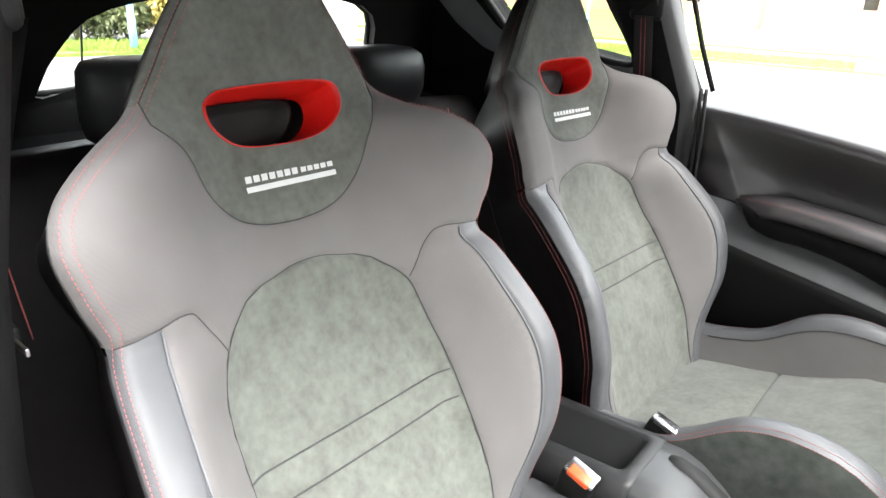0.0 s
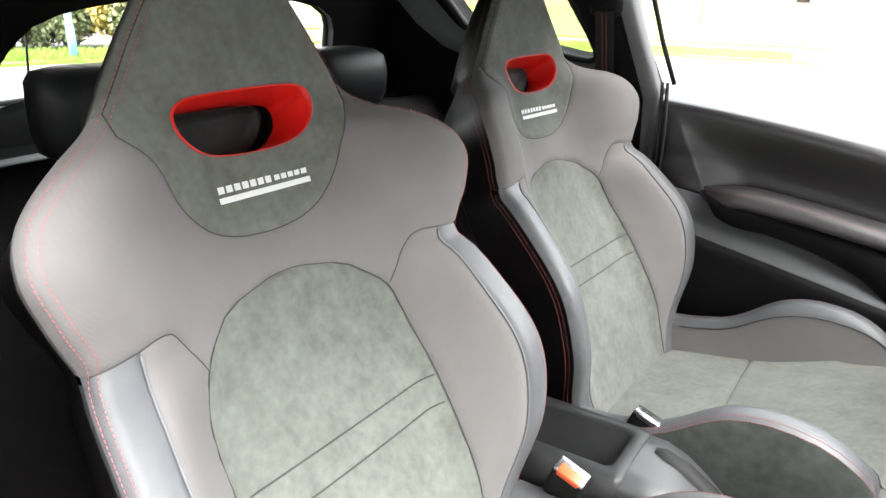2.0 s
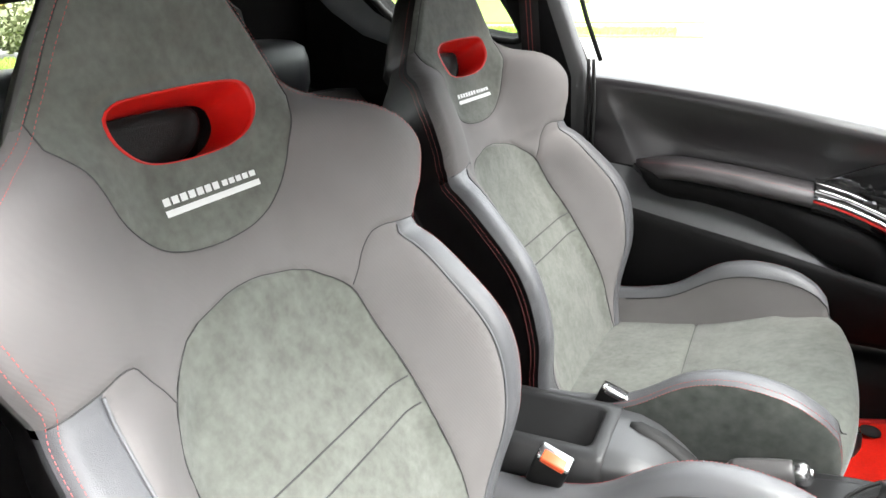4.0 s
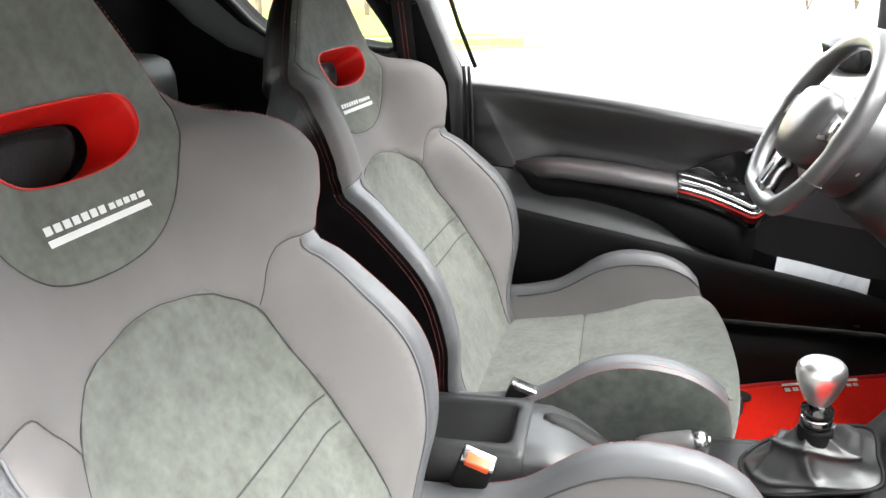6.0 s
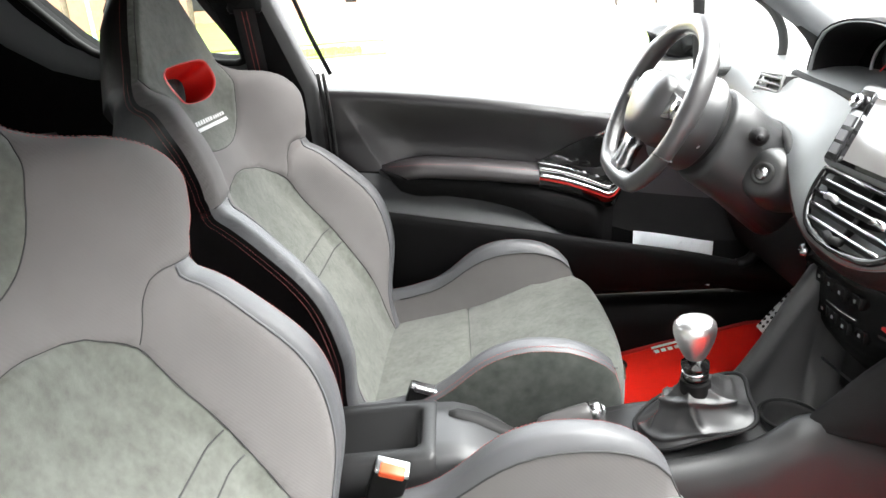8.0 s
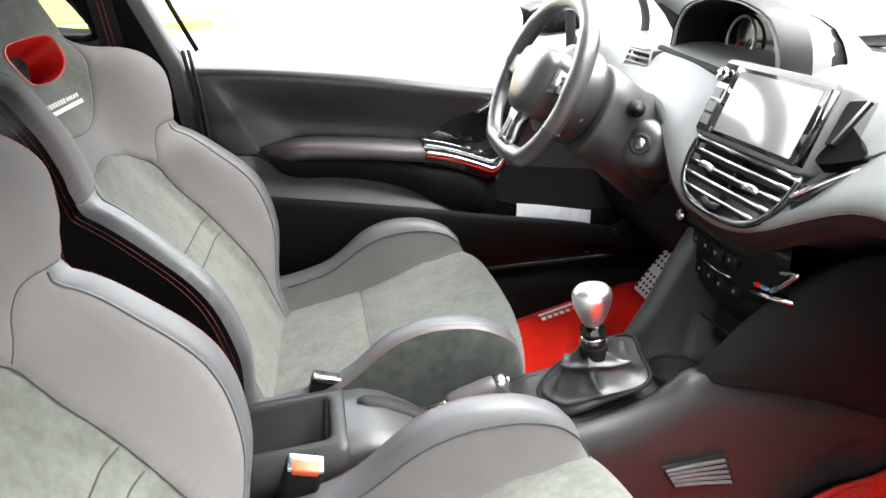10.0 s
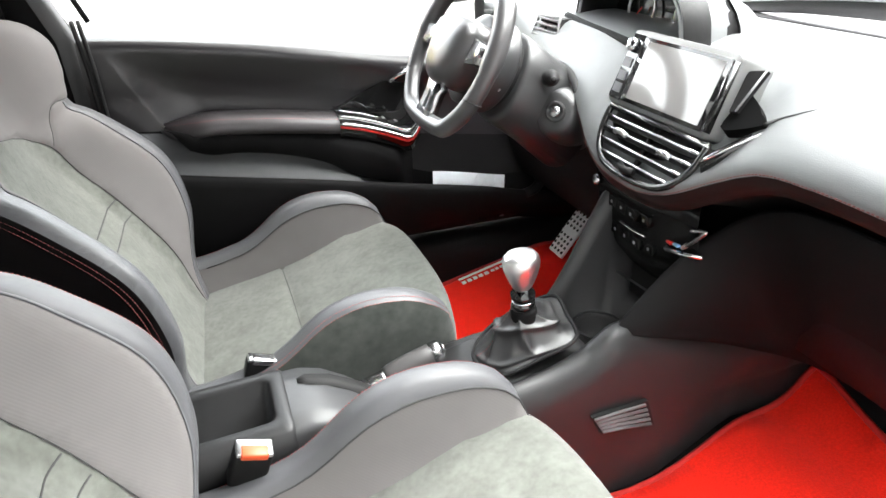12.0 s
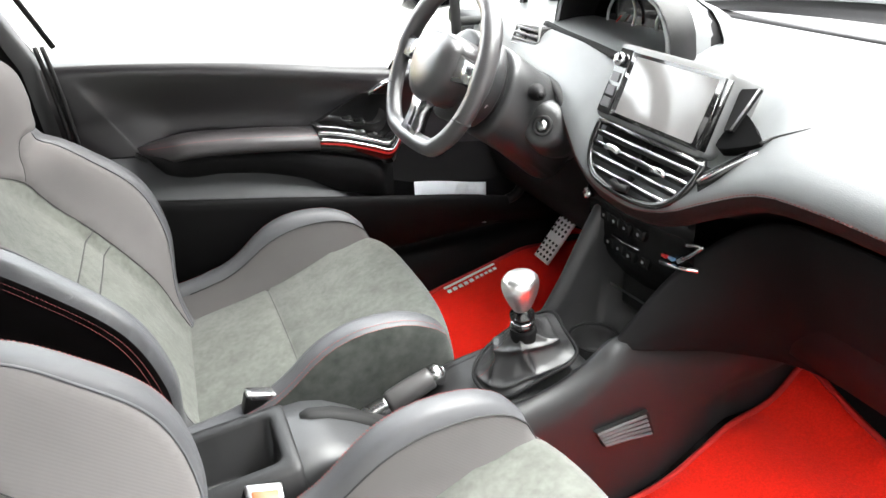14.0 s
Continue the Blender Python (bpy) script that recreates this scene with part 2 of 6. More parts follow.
CREASE_R = [(q.x, q.y) for q in smooth_line([(.2510, .4865, 0), (.235, .4868, 0), (.207, .4905, 0), (.188, .4938, 0), (.1715, .4925, 0), (.1620, .4835, 0), (.1535, .4715, 0), (.1350, .4430, 0)], .006)]
CREASE_END = (.1325, .4395)
STRIP_R = [(float(HALF(v)) - .0455, v) for v in np.linspace(0, .486, 50)]
HOLE = [(q.x, q.y) for q in smooth_line([(-.084, .690, 0), (-.070, .7005, 0), (-.050, .7035, 0), (.010, .7055, 0), (.068, .7045, 0), (.089, .698, 0), (.094, .687, 0), (.088, .667, 0), (.066, .6485, 0), (.028, .6410, 0), (-.030, .6415, 0), (-.063, .6495, 0), (-.083, .668, 0)], .006, True)]
HOLE_MID = (.004, .673)


def near(lines, u, v):
    best = 1.0
    for line in lines:
        d = np.hypot(line[:, 0] - u, line[:, 1] - v).min()
        best = min(best, d)
    return best


def dense(line):
    return np.array([(q.x, q.y) for q in smooth_line([(a, b, 0) for a, b in line], .0025)])


GROOVES = [dense(SUEDE_LOOP), dense(PANEL_R), dense(mirrored(PANEL_R)), dense(CREASE_R), dense(mirrored(CREASE_R)), dense(STRIP_R), dense(mirrored(STRIP_R)),
           dense([(-.158, .306), (.158, .306)]), dense([(-.160, .267), (.160, .267)])]


def back_height(u, v):
    a = abs(u)
    hw = float(HALF(v))
    h = 0.050 * np.clip((v - .60) / .19, 0, 1.35) ** 1.3
    h += 0.008 * math.exp(-((v - .18) / .09) ** 2) - 0.018 * math.exp(-((v - .41) / .09) ** 2) * max(0.0, 1 - (a / .20) ** 2)
    s = np.clip((a - float(RISE(v))) / max(.03, hw - PLATEAU - float(RISE(v))), 0, 1)
    h += float(BOLSTER(v)) * s * s * (3 - 2 * s)
    if v < SUEDE_TOP - .0015:
        sh = float(SUEDE_HALF(v))
        if a < sh:
            h += 0.006 * (1 - (a / sh) ** 2)
        else:
            h += 0.002
    if .47 < v < .60 and a > .11:
        h += 0.006 * np.clip((a - .11) / .06, 0, 1) * np.clip((v - .47) / .02, 0, 1) * np.clip((.60 - v) / .1, 0, 1)
    e = np.clip(1 - (hw - a) / .016, 0, 1)
    h -= 0.015 * (1 - math.sqrt(max(0, 1 - e * e)))
    return h


def back_mesh():
    """Triangulates the backrest front once: points (u, v, height) and triangles by region."""
    verts, edges = [], []

    def chain(line, close=False):
        s = len(verts)
        verts.extend(Vector(q) for q in line)
        edges.extend((s + i, s + i + 1) for i in range(len(line) - 1))
        if close:
            edges.append((s + len(line) - 1, s))
    chain(OUTLINE, True)
    chain(SUEDE_LOOP)
    chain(PANEL, True)
    chain(CREASE_R + [CREASE_END])
    chain(mirrored(CREASE_R + [CREASE_END]))
    chain(STRIP_R)
    chain(mirrored(STRIP_R))
    chain(HOLE, True)
    chain([(u, .306) for u in np.linspace(-.1560, .1560, 40)])
    chain([(u, .267) for u in np.linspace(-.1578, .1578, 40)])
    for g in GROOVES:
        for (x1, y1), (x2, y2) in zip(g[::2], g[2::2]):
            d = math.hypot(x2 - x1, y2 - y1) or 1
            for k in (-.0045, .0045):
                verts.append(Vector((x1 - (y2 - y1) / d * k, y1 + (x2 - x1) / d * k)))
    step = .0095
    for i, v in enumerate(np.arange(.006, .858, step)):
        hw = float(HALF(v))
        for u in np.arange(-.29, .29, step):
            if abs(u) < hw - .004:
                verts.append(Vector((u + (i % 2) * step / 2, v)))
        for e in (.003, .007, .012, .017, .024, .031, .038, .050, .058, .067):
            verts += [Vector((hw - e, v)), Vector((e - hw, v))]
    vs, _, fs, _, _, _ = geometry.delaunay_2d_cdt(verts, edges, [], 0, 1e-5)
    pts = []
    for q in vs:
        d = near(GROOVES, q.x, q.y)
        pts.append((q.x, q.y, back_height(q.x, q.y) - .0027 * math.exp(-(d / .0032) ** 2)))
    strip = [p for p in STRIP_R]
    groups = {k: [] for k in ("panel", "suede", "bolster_r", "bolster_l", "edge_r", "edge_l", "shoulder")}
    cr = np.array([q for q in CREASE_R[::-1]] + [(.33, .4865)])
    for f in fs:
        x = sum(vs[i].x for i in f) / len(f)
        y = sum(vs[i].y for i in f) / len(f)
        if not inside(OUTLINE, x, y) or inside(HOLE, x, y):
            continue
        a = abs(x)
        if y > .697 or inside(PANEL, x, y):
            k = "panel"
        elif y < .5052 and inside(SUEDE_LOOP, x, y):
            k = "suede"
        elif a > .1325 and y < np.interp(a, cr[:, 0], cr[:, 1]):
            edge = a > np.interp(y, [p[1] for p in strip], [p[0] for p in strip])
            k = ("edge" if edge else "bolster") + ("_r" if x > 0 else "_l")
        elif y < .3:
            k = "bolster" + ("_r" if x > 0 else "_l")
        else:
            k = "shoulder"
        groups[k].append(tuple(f))
    return pts, groups


BACK_POINTS, BACK_GROUPS = back_mesh()


def sport_seat(centre, hinge_x, hinge_z, tilt, turn, cushion_shift, roll, bolster_drop, label):
    th = radians(tilt)
    n, up = Vector((math.cos(th), 0, math.sin(th))), Vector((-math.sin(th), 0, math.cos(th)))
    base = Vector((hinge_x, centre, hinge_z))
    yaw = Matrix.Rotation(radians(turn), 3, "Z")
    n, up, across = yaw @ n, yaw @ up, yaw @ Vector((0, 1, 0))

    def at(u, v, w):
        return base + across * u + up * v + n * w

    seat = empty("sport_seat", (hinge_x + .15, centre, .27), label, "car seat", "front seats")

    def region(name, key, mat, text=""):
        tris = BACK_GROUPS[key]
        used = sorted({i for t in tris for i in t})
        bm = bmesh.new()
        new_v = {i: bm.verts.new(at(*BACK_POINTS[i])) for i in used}
        for t in tris:
            bm.faces.new([new_v[i] for i in t])
        bmesh.ops.recalc_face_normals(bm, faces=bm.faces)
        if sum((fc.normal.dot(n) for fc in bm.faces)) < 0:
            bmesh.ops.reverse_faces(bm, faces=bm.faces)
        return part(name, bm, mat, seat, text)

    head = region("headrest_panel", "panel", SUEDE, "grey suede headrest panel with a red-lined slot")
    region("centre_panel", "suede", SUEDE, "pale grey suede backrest panel with two cross seams")
    region("shoulder_panel", "shoulder", TEXTILE, "warm grey woven shoulder panel")
    for s in ("_r", "_l"):
        region("side_bolster", "bolster" + s, TEXTILE)
        region("bolster_edge", "edge" + s, LEATHER, "smooth grey leather bolster edge")

    # black leather sides and back shell
    rim = [(u, v) for u, v in OUTLINE]
    m = len(rim)
    rings = []
    for grow, drop in ((0, 0.0), (-.0005, -.005), (-.002, -.012), (-.004, -.020), (-.005, -.024), (-.010, -.045), (-.022, -.072), (-.050, -.098), (-.10, -.110)):
        ring = []
        for i, (u, v) in enumerate(rim):
            a, b = Vector(rim[i - 1]), Vector(rim[(i + 1) % m])
            t = (b - a).normalized()
            out = Vector((t.y, -t.x))
            edge = back_height(u, v)
            w = edge + drop if drop > -.06 else (edge + drop) * .35 + (.050 * np.clip((v - .60) / .19, 0, 1.35) ** 1.3 + drop) * .65
            k = grow if grow >= 0 else grow * (0.55 if v > .70 else 1.0)
            ring.append(at(u + out.x * k, v + out.y * k, w))
        rings.append(ring)
    split = .487
    for low_side in (True, False):
        for side in (-1, 1):
            run = [i for i, (u, v) in enumerate(rim) if (v < split) == low_side and u * side > 0]
            bm = bmesh.new()
            loft(bm, [[r[i] for i in run] for r in rings[:4]], False)
            bmesh.ops.recalc_face_normals(bm, faces=bm.faces)
            part("side_band", bm, LEATHER if low_side and roll is TEXTILE else roll, seat, "rounded side band along the red stitching")
    rings = rings[3:]
    bm = bmesh.new()
    rows = loft(bm, rings)
    c = bm.verts.new(at(0, .45, -.118))
    for i in range(m):
        bm.faces.new((rows[-1][i], rows[-1][(i + 1) % m], c))
    bmesh.ops.recalc_face_normals(bm, faces=bm.faces)
    part("back_shell", bm, DARK_LEATHER, seat, "black leather seat sides and back")

    # slot through the headrest
    def slot(depth, scale):
        return [at(HOLE_MID[0] + (u - HOLE_MID[0]) * scale, HOLE_MID[1] + (v - HOLE_MID[1]) * scale, back_height(u, v) - depth) for u, v in HOLE]
    bm = bmesh.new()
    loft(bm, [slot(-.0015, 1.03), slot(-.003, 1.0), slot(.004, .975), slot(.03, .93), slot(.062, .88)])
    bmesh.ops.recalc_face_normals(bm, faces=bm.faces)
    ring = part("slot_lining", bm, RED_PLASTIC, head, "bright red plastic slot lining")
    bm = bmesh.new()
    cap = [(p.x, p.y) for p in smooth_line([(-.078, .695, 0), (-.040, .6985, 0), (.020, .6985, 0), (.048, .694, 0), (.054, .682, 0), (.046, .664, 0), (.026, .650, 0), (-.004, .643, 0), (-.050, .648, 0), (-.076, .664, 0), (-.086, .680, 0)], .006, True)]
    rows = loft(bm, [[at(-.014 + (u + .014) * k, .672 + (v - .672) * k, back_height(u, v) - d) for u, v in cap] for k, d in ((1.02, .062), (1.02, .046), (.99, .042), (.93, .040), (.90, .0425), (.50, .043))])
    bm.faces.new(rows[-1])
    block = part("slot_block", bm, PLASTIC, head, "smooth black plastic block filling the slot")
    bm = bmesh.new()
    tube(bm, [at(-.048, v, back_height(-.048, v) - .0425) for v in (.652, .665, .680, .692)], .0011, 5)
    part("joint", bm, RUBBER, block)

    # seams, piping and red stitching
    def lay(line, lift=0.0):
        return [at(u, v, back_height(u, v) + lift) for u, v in line]
    for line in (SUEDE_LOOP, PANEL_R, mirrored(PANEL_R), CREASE_R, mirrored(CREASE_R)):
        bm = bmesh.new()
        tube(bm, lay(line, -.0024), .0008, 5)
        part("seam", bm, PIPING, seat)
    for v in (.306, .267):
        bm = bmesh.new()
        tube(bm, lay([(u, v) for u in np.linspace(-.155, .155, 40)], -.0022), .0013, 6)
        part("seam", bm, PIPING, seat)
    for line in (STRIP_R, mirrored(STRIP_R)):
        bm = bmesh.new()
        tube(bm, lay(line, -.0012), .0016, 6)
        part("piping", bm, PALE_PIPING, seat)
    outer_rows = ((.0125, .0060), (.0045, .0010)) if roll is TEXTILE else ((-.009, -.009), (-.0165, -.0165))
    for above, below in outer_rows:
        bm = bmesh.new()
        line = []
        for i, (u, v) in enumerate(rim):
            if v < .01:
                continue
            a, b = Vector(rim[i - 1]), Vector(rim[(i + 1) % m])
            t = (b - a).normalized()
            k = max(0.0, min(1.0, (v - .478) / .018))
            inset = below + (above - below) * k
            if inset < 0:
                line.append(at(u - t.y * .0012, v + t.x * .0012, back_height(u, v) + inset))
            else:
                uu, vv = u - t.y * inset, v + t.x * inset
                line.append(at(uu, vv, back_height(uu, vv) + .0003))
        stitches(bm, line, lambda p: ((p - at(0, .42, -.15)).normalized() + n).normalized(), .0032, .0020, .0007)
        part("stitching", bm, RED_THREAD, seat, "red thread stitching")

    # white printed mark: a row of plain blocks over a bar
    bm = bmesh.new()
    blocks = [(-.0535 + i * .0104, -.0535 + i * .0104 + .0080, .6040, .6115) for i in range(7)] + [(.0215 + i * .0098, .0215 + i * .0098 + .0076, .6045, .6105) for i in range(5)]
    for a, b, lo, hi in blocks + [(-.0545, .0705, .5935, .6000)]:
        k = max(2, int((b - a) / .006))
        us = np.linspace(a, b, k)
        for u1, u2 in zip(us, us[1:]):
            q = [bm.verts.new(at(u, v, back_height(u, v) + .0012)) for u, v in ((u1, lo), (u2, lo), (u2, hi), (u1, hi))]
            bm.faces.new(q)
    bmesh.ops.remove_doubles(bm, verts=bm.verts, dist=1e-5)
    part("printed_mark", bm, WHITE_PRINT, head, "white printed bars", smooth=False)

    # cushion
    cx = cushion_shift
    mid = hermite([-.06, -.04, .03, .09, .151, .22, .287, .34, .375, .40, .415], [.478, .485, .500, .511, .5235, .545, .567, .584, .593, .590, .57])
    xs_line = [(-.06, .478), (-.04, .485), (.0, .494), (.05, .504), (.10, .513), (.145, .5235), (.151, .5190), (.157, .5255), (.19, .535), (.23, .548), (.27, .562), (.31, .575), (.345, .586), (.372, .593), (.393, .594), (.408, .586), (.417, .571), (.4195, .557), (.413, .546), (.397, .541), (.36, .538)]
    bm = bmesh.new()
    rings = []
    for x, z in xs_line:
        row = []
        for u in np.linspace(-1, 1, 25):
            half = .192 + .045 * max(0.0, min(1.0, (x - .335) / .055))
            bend = .028 * abs(u) ** 3
            drop = .018 * abs(u) ** 4 * max(0.0, min(1.0, (x - .31) / .06))
            row.append((x + cx - bend * max(0.0, min(1.0, (x - .19) / .19)), centre + u * half, z + .014 * (1 - u * u) - drop))
        rings.append(row)
    loft(bm, rings, False)
    bmesh.ops.recalc_face_normals(bm, faces=bm.faces)
    cushion = part("cushion", bm, SUEDE, seat, "pale grey suede seat cushion with a cross seam")
    bm = bmesh.new()
    tube(bm, [(.151 + cx, centre + u, .5192 + .014 * (1 - (u / .192) ** 2)) for u in np.linspace(-.19, .19, 20)], .0011, 5)
    part("seam", bm, PIPING, cushion)
    top = hermite([-.05, .0, .05, .08, .11, .135, .16, .18, .20, .23, .26, .31, .345, .366, .382, .391, .396], [.555, .560, .572, .585, .607, .630, .650, .662, .670, .677, .678, .671, .655, .638, .610, .56, .48])
    for s in (-1, 1):
        stations = [-.05, -.02, .0, .03, .05, .07, .09, .105, .12, .135, .15, .17, .19, .215, .24, .27, .30, .325, .345, .358, .368, .376, .383, .388, .392, .396]
        rows = []
        for x in stations:
            z = float(top(x)) - bolster_drop * max(0, min(1, (x - .05) / .08))
            floor_z = float(mid(x)) - .012
            rise = max(.004, z - floor_z)
            tuck = .02 * max(0, (x - .34) / .058) ** 2
            sec = [(.180, floor_z), (.190, floor_z + .25 * rise), (.196, floor_z + .52 * rise), (.202, floor_z + .82 * rise), (.209, z - .003), (.218, z), (.230, z), (.241, z - .002), (.248, z - .007), (.2505, z - .014), (.251, z - .05), (.249, z * .4 + .36 * .6), (.245, .36)]
            rows.append([(x + cx, centre + s * (u - tuck), q) for u, q in sec])
        for name, a, b, mat, text in (("cushion_bolster", 0, 3, TEXTILE, ""), ("bolster_top", 3, 8, LEATHER, "smooth grey leather bolster top"), ("bolster_side", 8, 12, SUEDE_SHADED, "suede bolster side in a shaded tone")):
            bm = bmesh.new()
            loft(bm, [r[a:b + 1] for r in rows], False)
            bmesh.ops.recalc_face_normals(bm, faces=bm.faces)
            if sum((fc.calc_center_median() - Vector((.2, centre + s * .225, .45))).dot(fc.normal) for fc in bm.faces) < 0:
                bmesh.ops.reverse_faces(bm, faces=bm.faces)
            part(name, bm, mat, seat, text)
        bm = bmesh.new()
        tube(bm, [r[3] for r in rows[2:-1]], .0016, 5)
        part("piping", bm, PIPING, seat)
        bm = bmesh.new()
        for k in (7, 8):
            stitches(bm, [Vector(r[k]) + Vector((0, s * .0006, 0)) for r in rows[1:]], lambda p: Vector((0, s, .3)).normalized())
        part("stitching", bm, RED_THREAD, seat, "red thread stitching")
        # hinge cover and seat base rail
        bm = bmesh.new()
        box(bm, (-.075 + cx, centre + s * .222 - .03, .33), (.02 + cx, centre + s * .222 + .03, .49), .018, seg=3)
        part("hinge_cover", bm, PLASTIC, seat)
        bm = bmesh.new()
        box(bm, (-.12 + cx, centre + s * .19 - .02, .270), (.34 + cx, centre + s * .19 + .02, .312), .006)
        part("slide_rail", bm, PLASTIC, seat)
    bm = bmesh.new()
    box(bm, (-.05 + cx, centre - .225, .31), (.372 + cx, centre + .225, .46), .02, seg=3)
    box(bm, (.24 + cx, centre - .200, .45), (.366 + cx, centre + .200, .545), .012, seg=3)
    part("seat_base", bm, PLASTIC, seat, "black plastic seat base")
    bm = bmesh.new()
    bar = smooth_line([(.370 + cx, centre - .10, .560), (.402 + cx, centre - .10, .557), (.418 + cx, centre - .10, .546), (.427 + cx, centre - .10, .512), (.402 + cx, centre - .105, .470), (.35 + cx, centre - .11, .415)], .012)
    tube(bm, bar, .0042, 8)
    part("slide_lever", bm, SATIN, seat, "thin bent metal slide lever")
    return seat


sport_seat(.3484, -.0056, .4615, 28.1, -3.0, 0.0, DARK_LEATHER, .012, "grey suede and textile sport driver seat with red stitching")
sport_seat(-.3312, -.0229, .4507, 24.5, -1.2, 0.010, TEXTILE, .006, "grey suede and textile sport passenger seat with red stitching")


# ---------------------------------------------------------------- ground and distance
def ground_material(name, color, second, rough=0.9, scale=3.0):
    return material(name, color, rough, second=second, scale=scale * 12, blotch=scale * 0.25, bump=0.6, bump_scale=60, spec=0.2)


ASPHALT = ground_material("pale_worn_asphalt", (0.15, 0.147, 0.142), (0.11, 0.108, 0.104))
GRASS = ground_material("lawn_grass", (0.20, 0.26, 0.05), (0.10, 0.17, 0.03), scale=1.5)
LEAF = material("hedge_leaf", (0.13, 0.14, 0.06), 0.7, second=(0.065, 0.08, 0.035), scale=6, blotch=1.2, bump=0)
LEAF_YELLOW = material("autumn_leaf", (0.36, 0.27, 0.05), 0.7, second=(0.16, 0.13, 0.03), scale=6, blotch=1.2, bump=0)
BARK = material("grey_brown_bark", (0.10, 0.075, 0.055), 0.9, vary=0.3, scale=12, bump=0.8, bump_scale=40)
BLUE_PAINT = material("light_blue_paint", (0.16, 0.33, 0.55), 0.5, vary=0.1, bump=0.1)
WALL_PAINT = material("pale_render", (0.62, 0.58, 0.54), 0.8, vary=0.08, scale=4, bump=0.2, bump_scale=60)
BRICK = material("red_brown_brick", (0.30, 0.15, 0.10), 0.85, second=(0.20, 0.10, 0.07), scale=9, bump=0.3, bump_scale=40)

bm = bmesh.new()
q = [bm.verts.new(p) for p in ((-400, -400, 0), (400, -400, 0), (400, 400, 0), (-400, 400, 0))]
bm.faces.new(q)
tagged(part("ground", bm, ASPHALT, smooth=False), "pale worn asphalt car park around the car", "ground", kind="structure")


def polar(r, deg):
    """A place outside, by distance from the car and degrees turned from its left side towards its back."""
    return Vector((-r * math.sin(radians(deg)) + .3, r * math.cos(radians(deg)) - .9, 0))


def lawn(name, near_r, far_r, a, b, wobble):
    bm = bmesh.new()
    k = 40
    inner, outer = [], []
    for i in range(k + 1):
        d = a + (b - a) * i / k
        inner.append(bm.verts.new(polar(near_r + wobble * math.sin(i * .7), d) + Vector((0, 0, .05))))
        outer.append(bm.verts.new(polar(far_r, d) + Vector((0, 0, .05))))
    for i in range(k):
        bm.faces.new((inner[i], inner[i + 1], outer[i + 1], outer[i]))
    skirt = [bm.verts.new((v.co.x, v.co.y, -.02)) for v in inner]
    for i in range(k):
        bm.faces.new((inner[i + 1], inner[i], skirt[i], skirt[i + 1]))
    return tagged(part(name, bm, GRASS, smooth=False), "mown green lawn beyond the car park", "lawn", kind="structure")


lawn("lawn", 11.6, 13.4, 50, 96, .15)
lawn("lawn", 15.5, 18.0, 6, 46, .1)
lawn("lawn", 20.5, 58, 6, 46, .2)


def grass_blades(name, near_r, far_r, a, b, count):
    rng = random.Random(5)
    verts, faces = [], []
    for _ in range(count):
        p = polar(rng.uniform(near_r, far_r), rng.uniform(a, b)) + Vector((0, 0, .05))
        h, w, t = rng.uniform(.04, .11), rng.uniform(.006, .012), rng.uniform(0, 6.28)
        d = Vector((math.cos(t), math.sin(t), 0))
        s = len(verts)
        verts += [p - d * w, p + d * w, p + Vector((rng.uniform(-.04, .04), rng.uniform(-.04, .04), h))]
        faces.append((s, s + 1, s + 2))
    me = bpy.data.meshes.new(name)
    me.from_pydata([tuple(v) for v in verts], [], faces)
    me.materials.append(GRASS)
    tagged(new(name, me), "short green grass blades on the lawn", "grass", kind="stuff")


grass_blades("grass", 15.6, 18, 8, 44, 12000)
grass_blades("grass", 11.7, 13.3, 52, 94, 14000)


def leaf_clumps(bm, centre, size, count, rng, leaf=.09):
    for _ in range(count):
        while True:
            v = Vector((rng.uniform(-1, 1), rng.uniform(-1, 1), rng.uniform(-1, 1)))
            if .35 < v.length < 1 + .25 * noise.noise(Vector(centre) + v * 2.0):
                break
        p = Vector(centre) + Vector((v.x * size[0], v.y * size[1], v.z * size[2]))
        a = Vector((rng.gauss(0, 1), rng.gauss(0, 1), rng.gauss(0, 1))).normalized()
        b = a.orthogonal().normalized()
        k = leaf * rng.uniform(.6, 1.5)
        vs = [bm.verts.new(p + a * k * x + b * k * y) for x, y in ((-1, 0), (0, -.5), (1, 0), (0, .5))]
        bm.faces.new(vs)


def shrub(name, place, width, height, mat, label, seed):
    rng = random.Random(seed)
    bush = empty(name, place, label, "shrub")
    bm = bmesh.new()
    for k in range(5):
        a = rng.uniform(0, 6.28)
        tube(bm, [place, place + Vector((math.cos(a) * width * .2, math.sin(a) * width * .2, height * .5)), place + Vector((math.cos(a) * width * .35, math.sin(a) * width * .35, height * .8))], .03, 6, radii=[.04, .025, .01])
    part("branches", bm, BARK, bush)
    bm = bmesh.new()
    for k in range(9):
        c = place + Vector((rng.uniform(-.55, .55) * width, rng.uniform(-.55, .55) * width, height * rng.uniform(.3, .78)))
        leaf_clumps(bm, c, (width * .42, width * .42, height * .30), 620, rng, .05)
    part("crown", bm, mat, bush, smooth=False)


